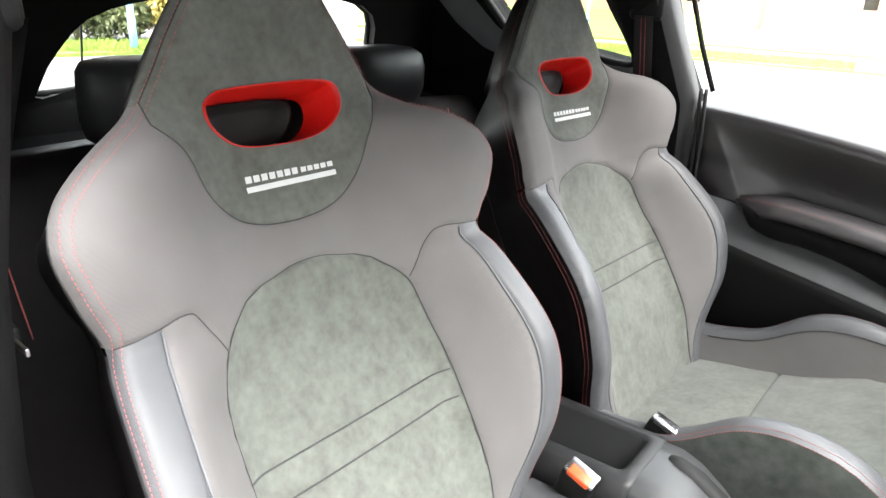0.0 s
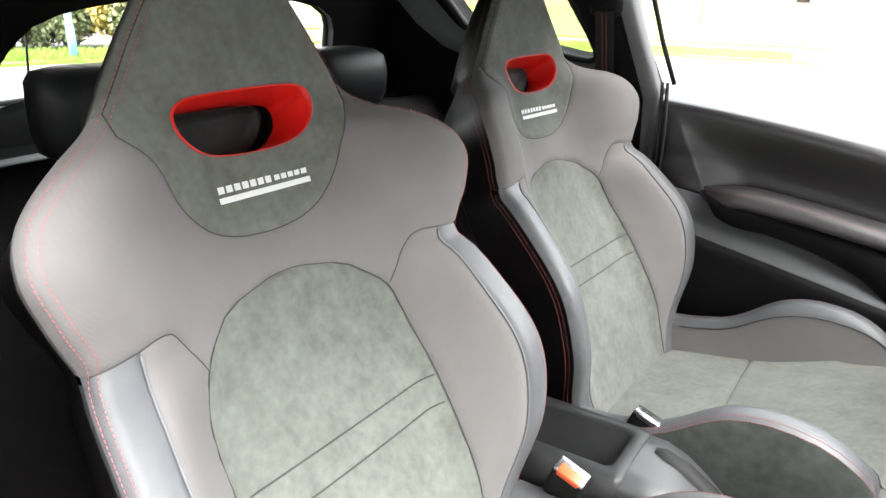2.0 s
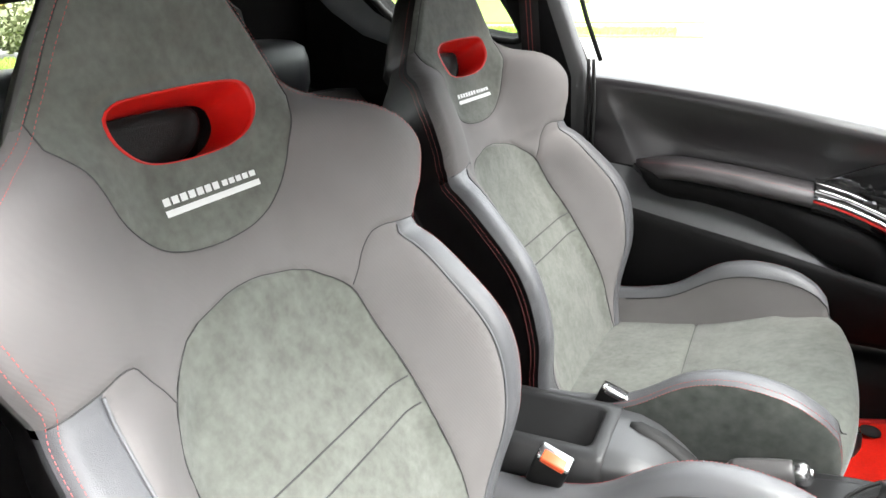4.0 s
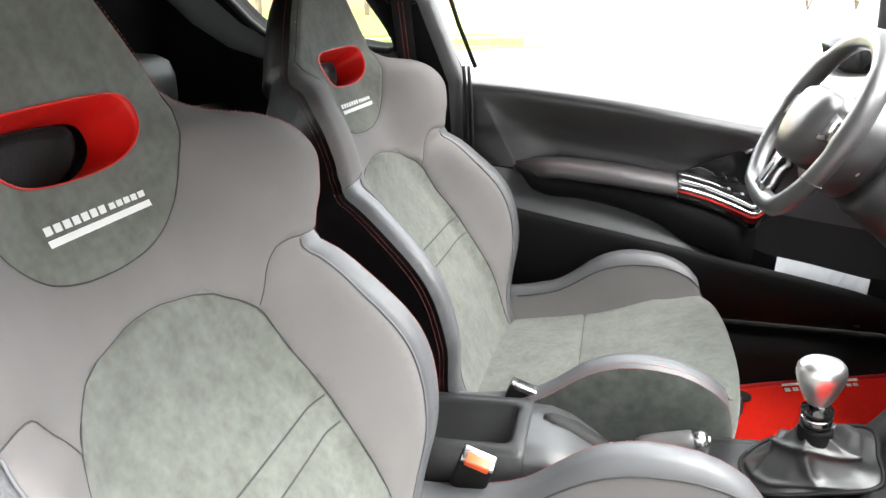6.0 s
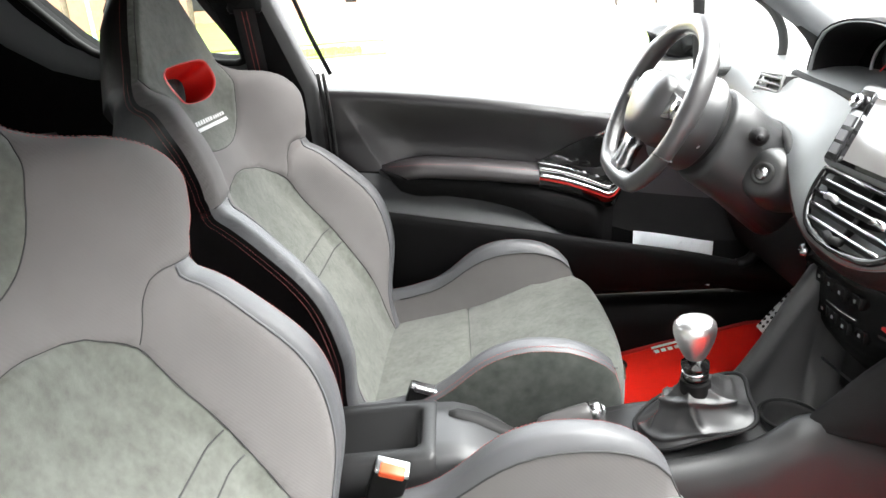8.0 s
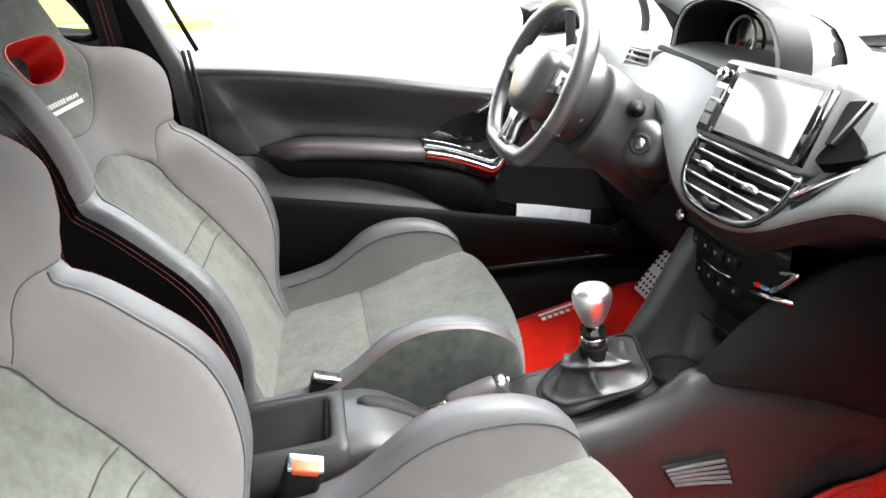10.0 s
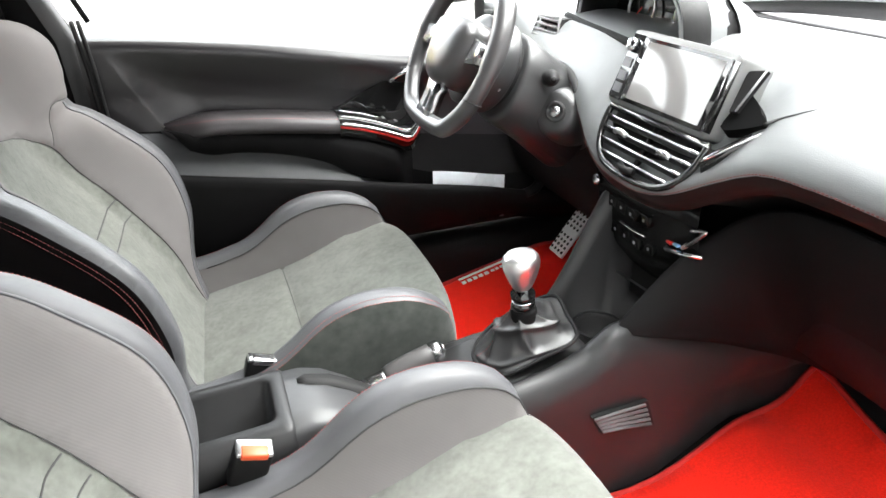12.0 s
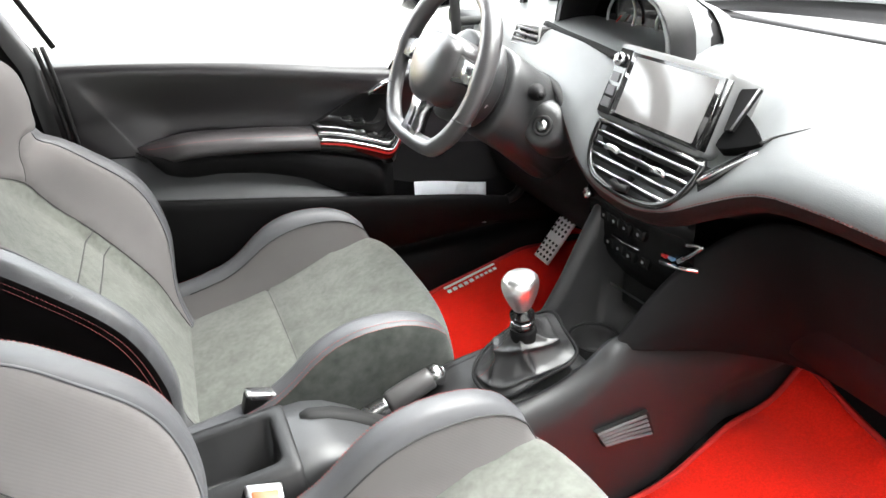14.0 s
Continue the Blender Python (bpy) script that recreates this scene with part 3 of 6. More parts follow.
def tree(place, height, mat, label, seed, crown_at=.55):
    rng = random.Random(seed)
    t = empty("tree", place, label, "tree")
    bm = bmesh.new()
    top = place + Vector((.2, .1, height * .8))
    tube(bm, smooth_line([place - Vector((0, 0, .1)), place + Vector((.05, .02, height * .3)), place + Vector((.1, .12, height * .55)), top], .4), .12, 9,
         radii=[.16 - .13 * i / 40 for i in range(len(smooth_line([place - Vector((0, 0, .1)), place + Vector((.05, .02, height * .3)), place + Vector((.1, .12, height * .55)), top], .4)))])
    for k in range(7):
        a = k * 2.4
        s = place + Vector((.08, .06, height * (.35 + .06 * k)))
        tube(bm, [s, s + Vector((math.cos(a) * .5, math.sin(a) * .5, .4)), s + Vector((math.cos(a) * 1.2, math.sin(a) * 1.2, .9))], .04, 6, radii=[.05, .035, .012])
    part("trunk", bm, BARK, t)
    bm = bmesh.new()
    for k in range(14):
        a, r = rng.uniform(0, 6.28), rng.uniform(0, 1.3)
        leaf_clumps(bm, place + Vector((math.cos(a) * r, math.sin(a) * r, height * rng.uniform(crown_at, 1.0))), (.9, .9, .7), 240, rng, .1)
    part("crown", bm, mat, t, smooth=False)


rng0 = random.Random(2)
for i in range(13):
    deg = 53 + i * 3.4
    mat = LEAF_YELLOW if i in (2, 9) else LEAF
    shrub("hedge_shrub", polar(13.9 + rng0.uniform(-.4, .8), deg), .9, rng0.uniform(1.0, 1.7), mat, "dense dark green hedge shrub behind the lawn" if mat is LEAF else "yellowing autumn shrub in the hedge", 10 + i)
for i in range(5):
    shrub("hedge_shrub", polar(44 + i, -13 - i * 3), 2.0, 2.6, LEAF_YELLOW, "yellow autumn shrub at the edge of the car park", 40 + i)
for i, deg in enumerate((19, 24.5, 33, 39, 46)):
    tree(polar(36 + (i % 2) * 4, deg - 4), 7.0, LEAF_YELLOW if i % 2 else LEAF, "young street tree with thin crown on the lawn", 60 + i)
tree(polar(17, 75), 6.5, LEAF, "broad green tree behind the hedge", 71, .4)
tree(polar(17.5, 62), 6.0, LEAF_YELLOW, "autumn tree behind the hedge", 72, .4)


def house(place, turn, size, wall_mat, label):
    w, d, h = size
    th = empty("house", place, label, "house")
    m = Matrix.Translation(place) @ Matrix.Rotation(radians(turn), 4, "Z")
    bm = bmesh.new()
    box(bm, (-w / 2, -d / 2, 0), (w / 2, d / 2, h), 0)
    bmesh.ops.transform(bm, matrix=m, verts=bm.verts)
    part("wall", bm, wall_mat, th, smooth=False)
    bm = bmesh.new()
    loft(bm, [[m @ Vector(p) for p in ((x, -d / 2 - .3, h), (x, 0, h + 1.6), (x, d / 2 + .3, h), (x, 0, h - .05))] for x in (-w / 2 - .3, w / 2 + .3)], True, True)
    part("roof", bm, BRICK, th, smooth=False)
    for i in range(4):
        x = -w / 2 + (i + .5) * w / 4
        bm = bmesh.new()
        box(bm, (x - .5, -d / 2 - .03, 1.0), (x + .5, -d / 2 + .02, 2.2), .02)
        bmesh.ops.transform(bm, matrix=m, verts=bm.verts)
        part("window", bm, GLOSS, th, smooth=False)


house(polar(30, 72), 20, (14, 7, 3.2), WALL_PAINT, "long pale rendered building with a tiled roof")
house(polar(62, 26), 26, (50, 8, 5.0), BRICK, "low red-brown brick building behind the trees")


def lamp_post(place, label):
    th = empty("lamp_post", place, label, "lamp post", "blue lamp posts")
    bm = bmesh.new()
    lathe(bm, [(.06, 0), (.06, .5), (.05, .55), (.046, 3), (.036, 5.2), (0, 5.25)], Matrix.Translation(place), 16)
    part("pole", bm, BLUE_PAINT, th)
    bm = bmesh.new()
    lathe(bm, [(.16, 0), (.16, .025), (0, .03)], Matrix.Translation(place), 16)
    part("base_plate", bm, BLUE_PAINT, th)
    bm = bmesh.new()
    box(bm, (place.x - .25, place.y - .12, 5.2), (place.x + .25, place.y + .12, 5.32), .04)
    part("lamp_head", bm, TRIM_GREY, th)


lamp_post(polar(12.2, 62.8), "slender light blue lamp post standing on the lawn")
lamp_post(polar(24, 27.5), "slender light blue lamp post near the brick building")

# plain unseen wall, added on the open door's side to block sky and bounce light
bm = bmesh.new()
box(bm, (-9, -3.4, 0), (9, -3.1, 5.2), .02)
box(bm, (-9.05, -3.45, 5.2), (9.05, -3.05, 5.3), .02)
CONCRETE = material("weathered_grey_concrete", (0.42, 0.415, 0.405), 0.85, vary=0.25, scale=3, bump=0.5, bump_scale=40, blotch=.6)
tagged(part("unseen_wall", bm, CONCRETE), "unseen pale grey concrete wall added to shape the light in the car", "wall", kind="structure")

# ---------------------------------------------------------------- car body shell
body = empty("car_body", (0, 0, .18), "dark interior shell of a small three-door hatchback", "car body", kind="structure")


def strip(name, rows, mat, label="", thick=0.0, parent=body, smooth=True):
    """A skin through rows of points; thick gives it a second face behind."""
    bm = bmesh.new()
    loft(bm, rows, False)
    if thick:
        bmesh.ops.recalc_face_normals(bm, faces=bm.faces)
        bmesh.ops.solidify(bm, geom=bm.faces[:], thickness=thick)
    bmesh.ops.recalc_face_normals(bm, faces=bm.faces)
    return part(name, bm, mat, parent, label, smooth)


FLOOR = hermite([-1.3, -.72, -.60, -.2, .30, .45, .60, .80, 1.0, 1.09, 1.15], [.36, .36, .268, .268, .272, .300, .335, .385, .44, .60, .90])
xs = [-1.2, -1.0, -.75, -.70, -.66, -.62, -.5, -.3, 0, .2] + list(np.linspace(.30, 1.15, 35))
strip("floor_pan", [[(x, y, float(FLOOR(x)) - .032 + (.05 if abs(y) > .68 else 0)) for y in (-.78, -.69, -.64, -.3, 0, .3, .64, .69, .78)] for x in xs], CARPET, "black carpeted car floor rising to the toe board", .03)

# door sills
for s in (-1, 1):
    bm = bmesh.new()
    rows = []
    for x in np.linspace(-.35, 1.05, 12):
        z0 = float(FLOOR(x))
        rows.append([(x, s * y, z) for y, z in ((.640, z0 - .02), (.643, max(.40, z0 + .05)), (.655, max(.448, z0 + .06)), (.685, max(.462, z0 + .07)), (.74, max(.455, z0 + .065)), (.775, .40), (.785, .22), (.71, .20))])
    loft(bm, rows, False)
    bmesh.ops.recalc_face_normals(bm, faces=bm.faces)
    part("door_sill", bm, SOFT_BLACK, body)

# headliner and roof
rows = []
for x in np.linspace(-.98, .42, 14):
    rise = .04 * (1 - ((x + .25) / .9) ** 2)
    rows.append([(x, y, 1.385 + rise - .10 * (abs(y) / .60) ** 3) for y in np.linspace(-.58, .58, 17)])
strip("headliner", rows, HEADLINER, "dark cloth headliner", .035)

# windscreen, with its pillars
WS = [(.40, 1.395, .55), (.65, 1.29, .585), (.90, 1.18, .62), (1.15, 1.065, .65), (1.34, .965, .67)]
strip("windscreen", [[(x, y * hw, z + .03 * (1 - y * y)) for y in np.linspace(-1, 1, 11)] for x, z, hw in WS], GLASS, "clear raked windscreen").visible_shadow = False
for s in (-1, 1):
    line = [(.36, s * .570, 1.375), (.58, s * .605, 1.285), (.74, s * .635, 1.20), (.90, s * .662, 1.095), (1.08, s * .685, .99), (1.30, s * .70, .93)]
    bm = bmesh.new()
    rings = []
    for p in smooth_line(line, .05):
        rings.append([p + Vector((0, s * a, 0)) + Vector((.45, 0, .89)) * b for a, b in ((-.035, .0), (-.028, .020), (0, .03), (.03, .02), (.045, -.01), (.03, -.030), (0, -.036), (-.025, -.025))])
    loft(bm, rings, True, True)
    bmesh.ops.recalc_face_normals(bm, faces=bm.faces)
    part("front_pillar", bm, TRIM_GREY, body, "grey plastic windscreen pillar trim")

# left side behind the door: pillar, quarter panel, window
def side_y(z):
    return .690 - max(0, z - .95) * .30


PILLAR_GREY = material("dark_grey_pillar_plastic", (0.020, 0.0205, 0.021), 0.55, vary=0.08, bump=0.3, bump_scale=700)
QW = [(-.296, 1.074), (-.35, 1.19), (-.40, 1.275), (-.48, 1.30), (-.70, 1.30), (-.725, 1.25), (-.665, 1.165), (-.612, 1.108), (-.55, 1.089), (-.42, 1.080)]
for s in (-1, 1):
    outer = [(-.155, .42), (-.150, .80), (-.166, 1.000), (-.198, 1.10), (-.225, 1.20), (-.255, 1.36), (-.45, 1.36), (-.75, 1.35), (-.95, 1.32), (-1.06, 1.05), (-1.15, .80), (-1.15, .38)]
    vs = [Vector(p) for p in outer] + [Vector((q.x, q.y)) for q in smooth_line([(a, b, 0) for a, b in QW], .03, True)]
    n0, n1 = len(outer), len(vs)
    ed = [(i, (i + 1) % n0) for i in range(n0)] + [(n0 + i, n0 + (i + 1) % (n1 - n0)) for i in range(n1 - n0)]
    for gx in np.arange(-1.13, -.1, .05):
        for gz in np.arange(.44, 1.35, .05):
            if inside(outer, gx, gz):
                vs.append(Vector((gx, gz)))
    pv, _, pf, _, _, _ = geometry.delaunay_2d_cdt(vs, ed, [], 0, 1e-5)
    hole = [(a.x, a.y) for a in vs[n0:n1]]
    bm = bmesh.new()
    mv = [bm.verts.new((p.x, s * (side_y(p.y) - .05 * max(0, min(1, (-p.x - .75) / .35)) * 1.6 + .03 * max(0, min(1, (.9 - p.y) / .3))), p.y)) for p in pv]
    for f in pf:
        cx = sum(pv[i].x for i in f) / 3
        cy = sum(pv[i].y for i in f) / 3
        if inside(outer, cx, cy) and not inside(hole, cx, cy):
            bm.faces.new([mv[i] for i in f])
    bmesh.ops.delete(bm, geom=[v for v in bm.verts if not v.link_faces], context="VERTS")
    bmesh.ops.recalc_face_normals(bm, faces=bm.faces)
    if sum(fc.normal.y for fc in bm.faces) * s < 0:
        bmesh.ops.reverse_faces(bm, faces=bm.faces)
    bmesh.ops.solidify(bm, geom=bm.faces[:], thickness=-.05)
    bmesh.ops.recalc_face_normals(bm, faces=bm.faces)
    part("quarter_trim", bm, KNEE, body, "black plastic rear side trim", smooth=False)
    bm = bmesh.new()
    tube(bm, [(x, s * (side_y(z) - .004), z) for x, z in hole], .009, 8, closed=True)
    part("window_seal", bm, RUBBER, body)
    bm = bmesh.new()
    bm.faces.new([bm.verts.new((x, s * (side_y(z) + .03), z)) for x, z in hole])
    part("quarter_window", bm, QUARTER_GLASS, body, "tinted rear quarter window", smooth=False).visible_shadow = False
    # pale moulding under and behind the quarter window
    bm = bmesh.new()
    rings = []
    for x, z in [(-.27, 1.055), (-.38, 1.060), (-.50, 1.068), (-.60, 1.083), (-.66, 1.115), (-.72, 1.175), (-.77, 1.25), (-.80, 1.32)]:
        y = s * side_y(z)
        k = .012 if x > -.55 else .012 + (-.55 - x) * .22
        rings.append([(x, y - s * .010, z + .012), (x - k * .7, y - s * .018, z), (x - k, y - s * .014, z - .018 - k * .6), (x - k, y + s * .01, z - .02 - k * .6)])
    loft(bm, rings, False)
    bmesh.ops.recalc_face_normals(bm, faces=bm.faces)
    part("quarter_moulding", bm, TRIM_GREY, body, "pale grey moulding round the quarter window")
    # belt pillar cover
    bm = bmesh.new()
    rings = []
    for z, x1, x2 in [(.45, -.28, -.165), (.85, -.28, -.158), (1.00, -.285, -.162), (1.06, -.292, -.180), (1.14, -.325, -.205), (1.25, -.36, -.238), (1.36, -.38, -.262)]:
        y = s * (side_y(z) - .004)
        rings.append([(x1, y + s * .01, z), (x1 + .012, y - s * .022, z), ((x1 + x2) / 2, y - s * .034, z), (x2 - .02, y - s * .026, z), (x2 - .002, y - s * .006, z), (x2 + .004, y + s * .03, z)])
    loft(bm, rings, False)
    bmesh.ops.recalc_face_normals(bm, faces=bm.faces)
    part("centre_pillar", bm, KNEE, body, "black plastic centre pillar cover")
    if s < 0:
        continue
    bm = bmesh.new()
    loft(bm, [[Vector(r[3]) + Vector((.004, -s * .003, 0)), Vector(r[4]) + Vector((.006, -s * .003, 0)), Vector(r[5]) + Vector((.006, 0, 0))] for r in rings], False)
    bmesh.ops.recalc_face_normals(bm, faces=bm.faces)
    part("pillar_edge", bm, PILLAR_GREY, body, "grey front edge of the centre pillar")

# rear end: tailgate, shelf
rows = []
for z, x in [(.36, -1.10), (.75, -1.10), (.93, -1.06)]:
    rows.append([(x, y, z) for y in np.linspace(-.66, .66, 9)])
strip("tailgate_trim", rows, SOFT_BLACK, "black tailgate trim", .04)
RW = [(-.325, 1.000), (-.15, 1.004), (.08, 1.006), (.30, 1.003), (.44, 1.000), (.455, 1.06), (.40, 1.17), (.05, 1.195), (-.20, 1.16), (-.29, 1.10), (-.335, 1.03)]
rw = smooth_line([(y, z, 0) for y, z in RW], .03, True)


def tail(y, z, d=0.0):
    return (-1.02 + (z - .93) * .25 + .05 * (y / .5) ** 2 + d, y, z)


edge = [(-.68, .92), (.68, .92), (.64, 1.20), (.58, 1.39), (-.58, 1.39), (-.64, 1.20)]
vs = [Vector(p) for p in edge] + [Vector((p.x, p.y)) for p in rw]
n0, n1 = len(edge), len(vs)
ed = [(i, (i + 1) % n0) for i in range(n0)] + [(n0 + i, n0 + (i + 1) % (n1 - n0)) for i in range(n1 - n0)]
pv, _, pf, _, _, _ = geometry.delaunay_2d_cdt(vs, ed, [], 0, 1e-5)
hole = [(p.x, p.y) for p in rw]
bm = bmesh.new()
mv = [bm.verts.new(tail(p.x, p.y)) for p in pv]
for f in pf:
    cx, cy = sum(pv[i].x for i in f) / 3, sum(pv[i].y for i in f) / 3
    if inside(edge, cx, cy) and not inside(hole, cx, cy):
        bm.faces.new([mv[i] for i in f])
bmesh.ops.delete(bm, geom=[v for v in bm.verts if not v.link_faces], context="VERTS")
bmesh.ops.recalc_face_normals(bm, faces=bm.faces)
bmesh.ops.solidify(bm, geom=bm.faces[:], thickness=.04)
part("tailgate_frame", bm, SOFT_BLACK, body, smooth=False)
bm = bmesh.new()
bm.faces.new([bm.verts.new(tail(y, z, -.02)) for y, z in hole])
part("rear_window", bm, TINTED, body, "tinted curved rear window", smooth=False).visible_shadow = False
bm = bmesh.new()
tube(bm, [tail(y, z, .008) for y, z in hole], .010, 8, closed=True)
part("window_seal", bm, RUBBER, body)
bm = bmesh.new()
box(bm, (-1.02, -.60, .925), (-.79, .60, .945), .008)
part("parcel_shelf", bm, CARPET, body, "black parcel shelf")
bm = bmesh.new()
tube(bm, [(-.955, -.232, 1.150), (-.93, -.262, .99), (-.90, -.27, .945)], .0022, 6)
part("shelf_cord", bm, RUBBER, body)


# ---------------------------------------------------------------- rear bench and its head restraints
# black leather with the rear window's light put into its base colour
REAR_LIT_LEATHER = material("lit_black_grained_leather", (0.0297, 0.0297, 0.0324), 0.45, vary=0.2, scale=30, bump=0.35, bump_scale=900)


def rear_bench():
    th = empty("rear_bench", (-.45, 0, .27), "black leather rear bench with red stitching and two head restraints", "rear seat")
    for s in (-1, 1):
        bm = bmesh.new()
        rows = []
        for v in np.linspace(0, .58, 13):
            row = []
            for u in np.linspace(-1, 1, 13):
                side = .035 * abs(u) ** 3 * (1 if v < .5 else .5)
                e = max(0, (v - .54) / .06)
                row.append((-.52 - v * .36 + side - .03 * e * e, s * .32 + u * .305, .48 + v * .82 - .012 * e * abs(u)))
            rows.append(row)
        rows.append([(x - .06, y, z - .004) for x, y, z in rows[-1]])
        rows.append([(x - .03, y, z - .05) for x, y, z in rows[-1]])
        loft(bm, rows, False)
        bmesh.ops.recalc_face_normals(bm, faces=bm.faces)
        back = part("backrest", bm, DARK_LEATHER, th)
        for u in (-.62, .62):
            bm = bmesh.new()
            tube(bm, [(-.52 - v * .36 + .035 * abs(u) ** 3 + .004, s * .32 + u * .305, .48 + v * .82) for v in np.linspace(.30, .55, 10)], .0012, 6)
            part("stitching", bm, RED_THREAD, back, "red thread seam")
        bm = bmesh.new()
        rings = []
        cy, hw = s * .255, .112
        for z, k, dx in [(.962, .80, .0), (.972, .93, .006), (1.00, 1.0, .012), (1.045, 1.0, .014), (1.072, .96, .008), (1.084, .84, -.004), (1.088, .6, -.014)]:
            ring = []
            for a in range(24):
                c, q = math.cos(a * math.pi / 12), math.sin(a * math.pi / 12)
                ring.append((-.70 + dx + .045 * math.copysign(abs(c) ** .6, c) * k, cy + hw * k * math.copysign(abs(q) ** .55, q), z))
            rings.append(ring)
        loft(bm, rings, True, True)
        bmesh.ops.recalc_face_normals(bm, faces=bm.faces)
        part("head_restraint", bm, REAR_LIT_LEATHER, th, "black leather head restraint, lightened for window light")
        for d in (-.05, .05):
            bm = bmesh.new()
            tube(bm, [(-.705, cy + d, .93), (-.702, cy + d, .98)], .006, 8)
            part("restraint_rod", bm, CHROME, th)
    bm = bmesh.new()
    rows = []
    for x, z in [(-.54, .49), (-.46, .485), (-.38, .495), (-.33, .50), (-.31, .48), (-.312, .38)]:
        rows.append([(x, y, z - .03 * abs(y / .62) ** 4) for y in np.linspace(-.62, .62, 15)])
    loft(bm, rows, False)
    bmesh.ops.recalc_face_normals(bm, faces=bm.faces)
    part("cushion", bm, DARK_LEATHER, th)
    bm = bmesh.new()
    box(bm, (-.54, -.60, .27), (-.325, .60, .47), .02)
    part("bench_base", bm, CARPET, th)


rear_bench()


def seat_belt(s, label):
    th = empty("seat_belt", (-.262, s * .64, .40), label, "seat belt", "front seat belts")
    bm = bmesh.new()
    rows = []
    for z in np.linspace(.44, 1.175, 18):
        y = s * (side_y(z) - .043)
        rows.append([(-.262 - .021, y, z), (-.262 - .007, y - s * .0012, z), (-.262 + .007, y - s * .0012, z), (-.262 + .021, y, z)])
    loft(bm, rows, False)
    bmesh.ops.solidify(bm, geom=bm.faces[:], thickness=.0014)
    part("webbing", bm, BELT, th, "dark woven belt webbing")
    for d in (-.0045, .0045):
        bm = bmesh.new()
        tube(bm, [(-.262 + d, s * (side_y(z) - .0455), z) for z in np.linspace(.45, 1.17, 18)], .0009, 4)
        part("belt_stripe", bm, RED_THREAD, th, "thin red woven stripe")
    bm = bmesh.new()
    box(bm, (-.30, s * .605 - .022, 1.165), (-.228, s * .605 + .022, 1.225), .012, seg=3)
    part("belt_guide", bm, PLASTIC, th)
    if s > 0:
        return
    y = s * .640
    bm = bmesh.new()
    box(bm, (-.262, y - .006, .925), (-.215, y + .006, .946), .004)
    tongue = part("belt_tongue", bm, PLASTIC, th, "black belt tongue grip")
    bm = bmesh.new()
    box(bm, (-.217, y - .0015, .931), (-.190, y + .0015, .938), .001)
    part("latch_plate", bm, SATIN, tongue, "bright steel latch plate")


seat_belt(1, "dark seat belt with red stripes hanging beside the driver seat")
seat_belt(-1, "dark seat belt with red stripes hanging beside the passenger seat")


ARM_LEATHER = material("dark_plum_grey_leather", (0.038, 0.0335, 0.0355), 0.38, vary=0.15, scale=30, bump=0.3, bump_scale=900, spec=0.75)
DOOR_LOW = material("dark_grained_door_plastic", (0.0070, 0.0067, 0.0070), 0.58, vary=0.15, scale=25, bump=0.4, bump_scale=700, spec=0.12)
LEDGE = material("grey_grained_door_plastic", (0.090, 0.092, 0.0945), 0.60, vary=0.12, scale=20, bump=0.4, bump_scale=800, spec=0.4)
DOOR_SKIN = material("soft_black_door_skin", (0.0110, 0.0096, 0.0108), 0.36, vary=0.12, scale=15, bump=0.25, bump_scale=900, spec=0.85)


# ---------------------------------------------------------------- driver door, closed
BELT_Z = hermite([-.17, -.05, .18, .49, .80, 1.05], [1.006, .996, .968, .918, .876, .850])
LIP_Z = hermite([-.15, .0, .25, .50, .70, .78, 1.0], [.752, .722, .676, .626, .586, .566, .54])


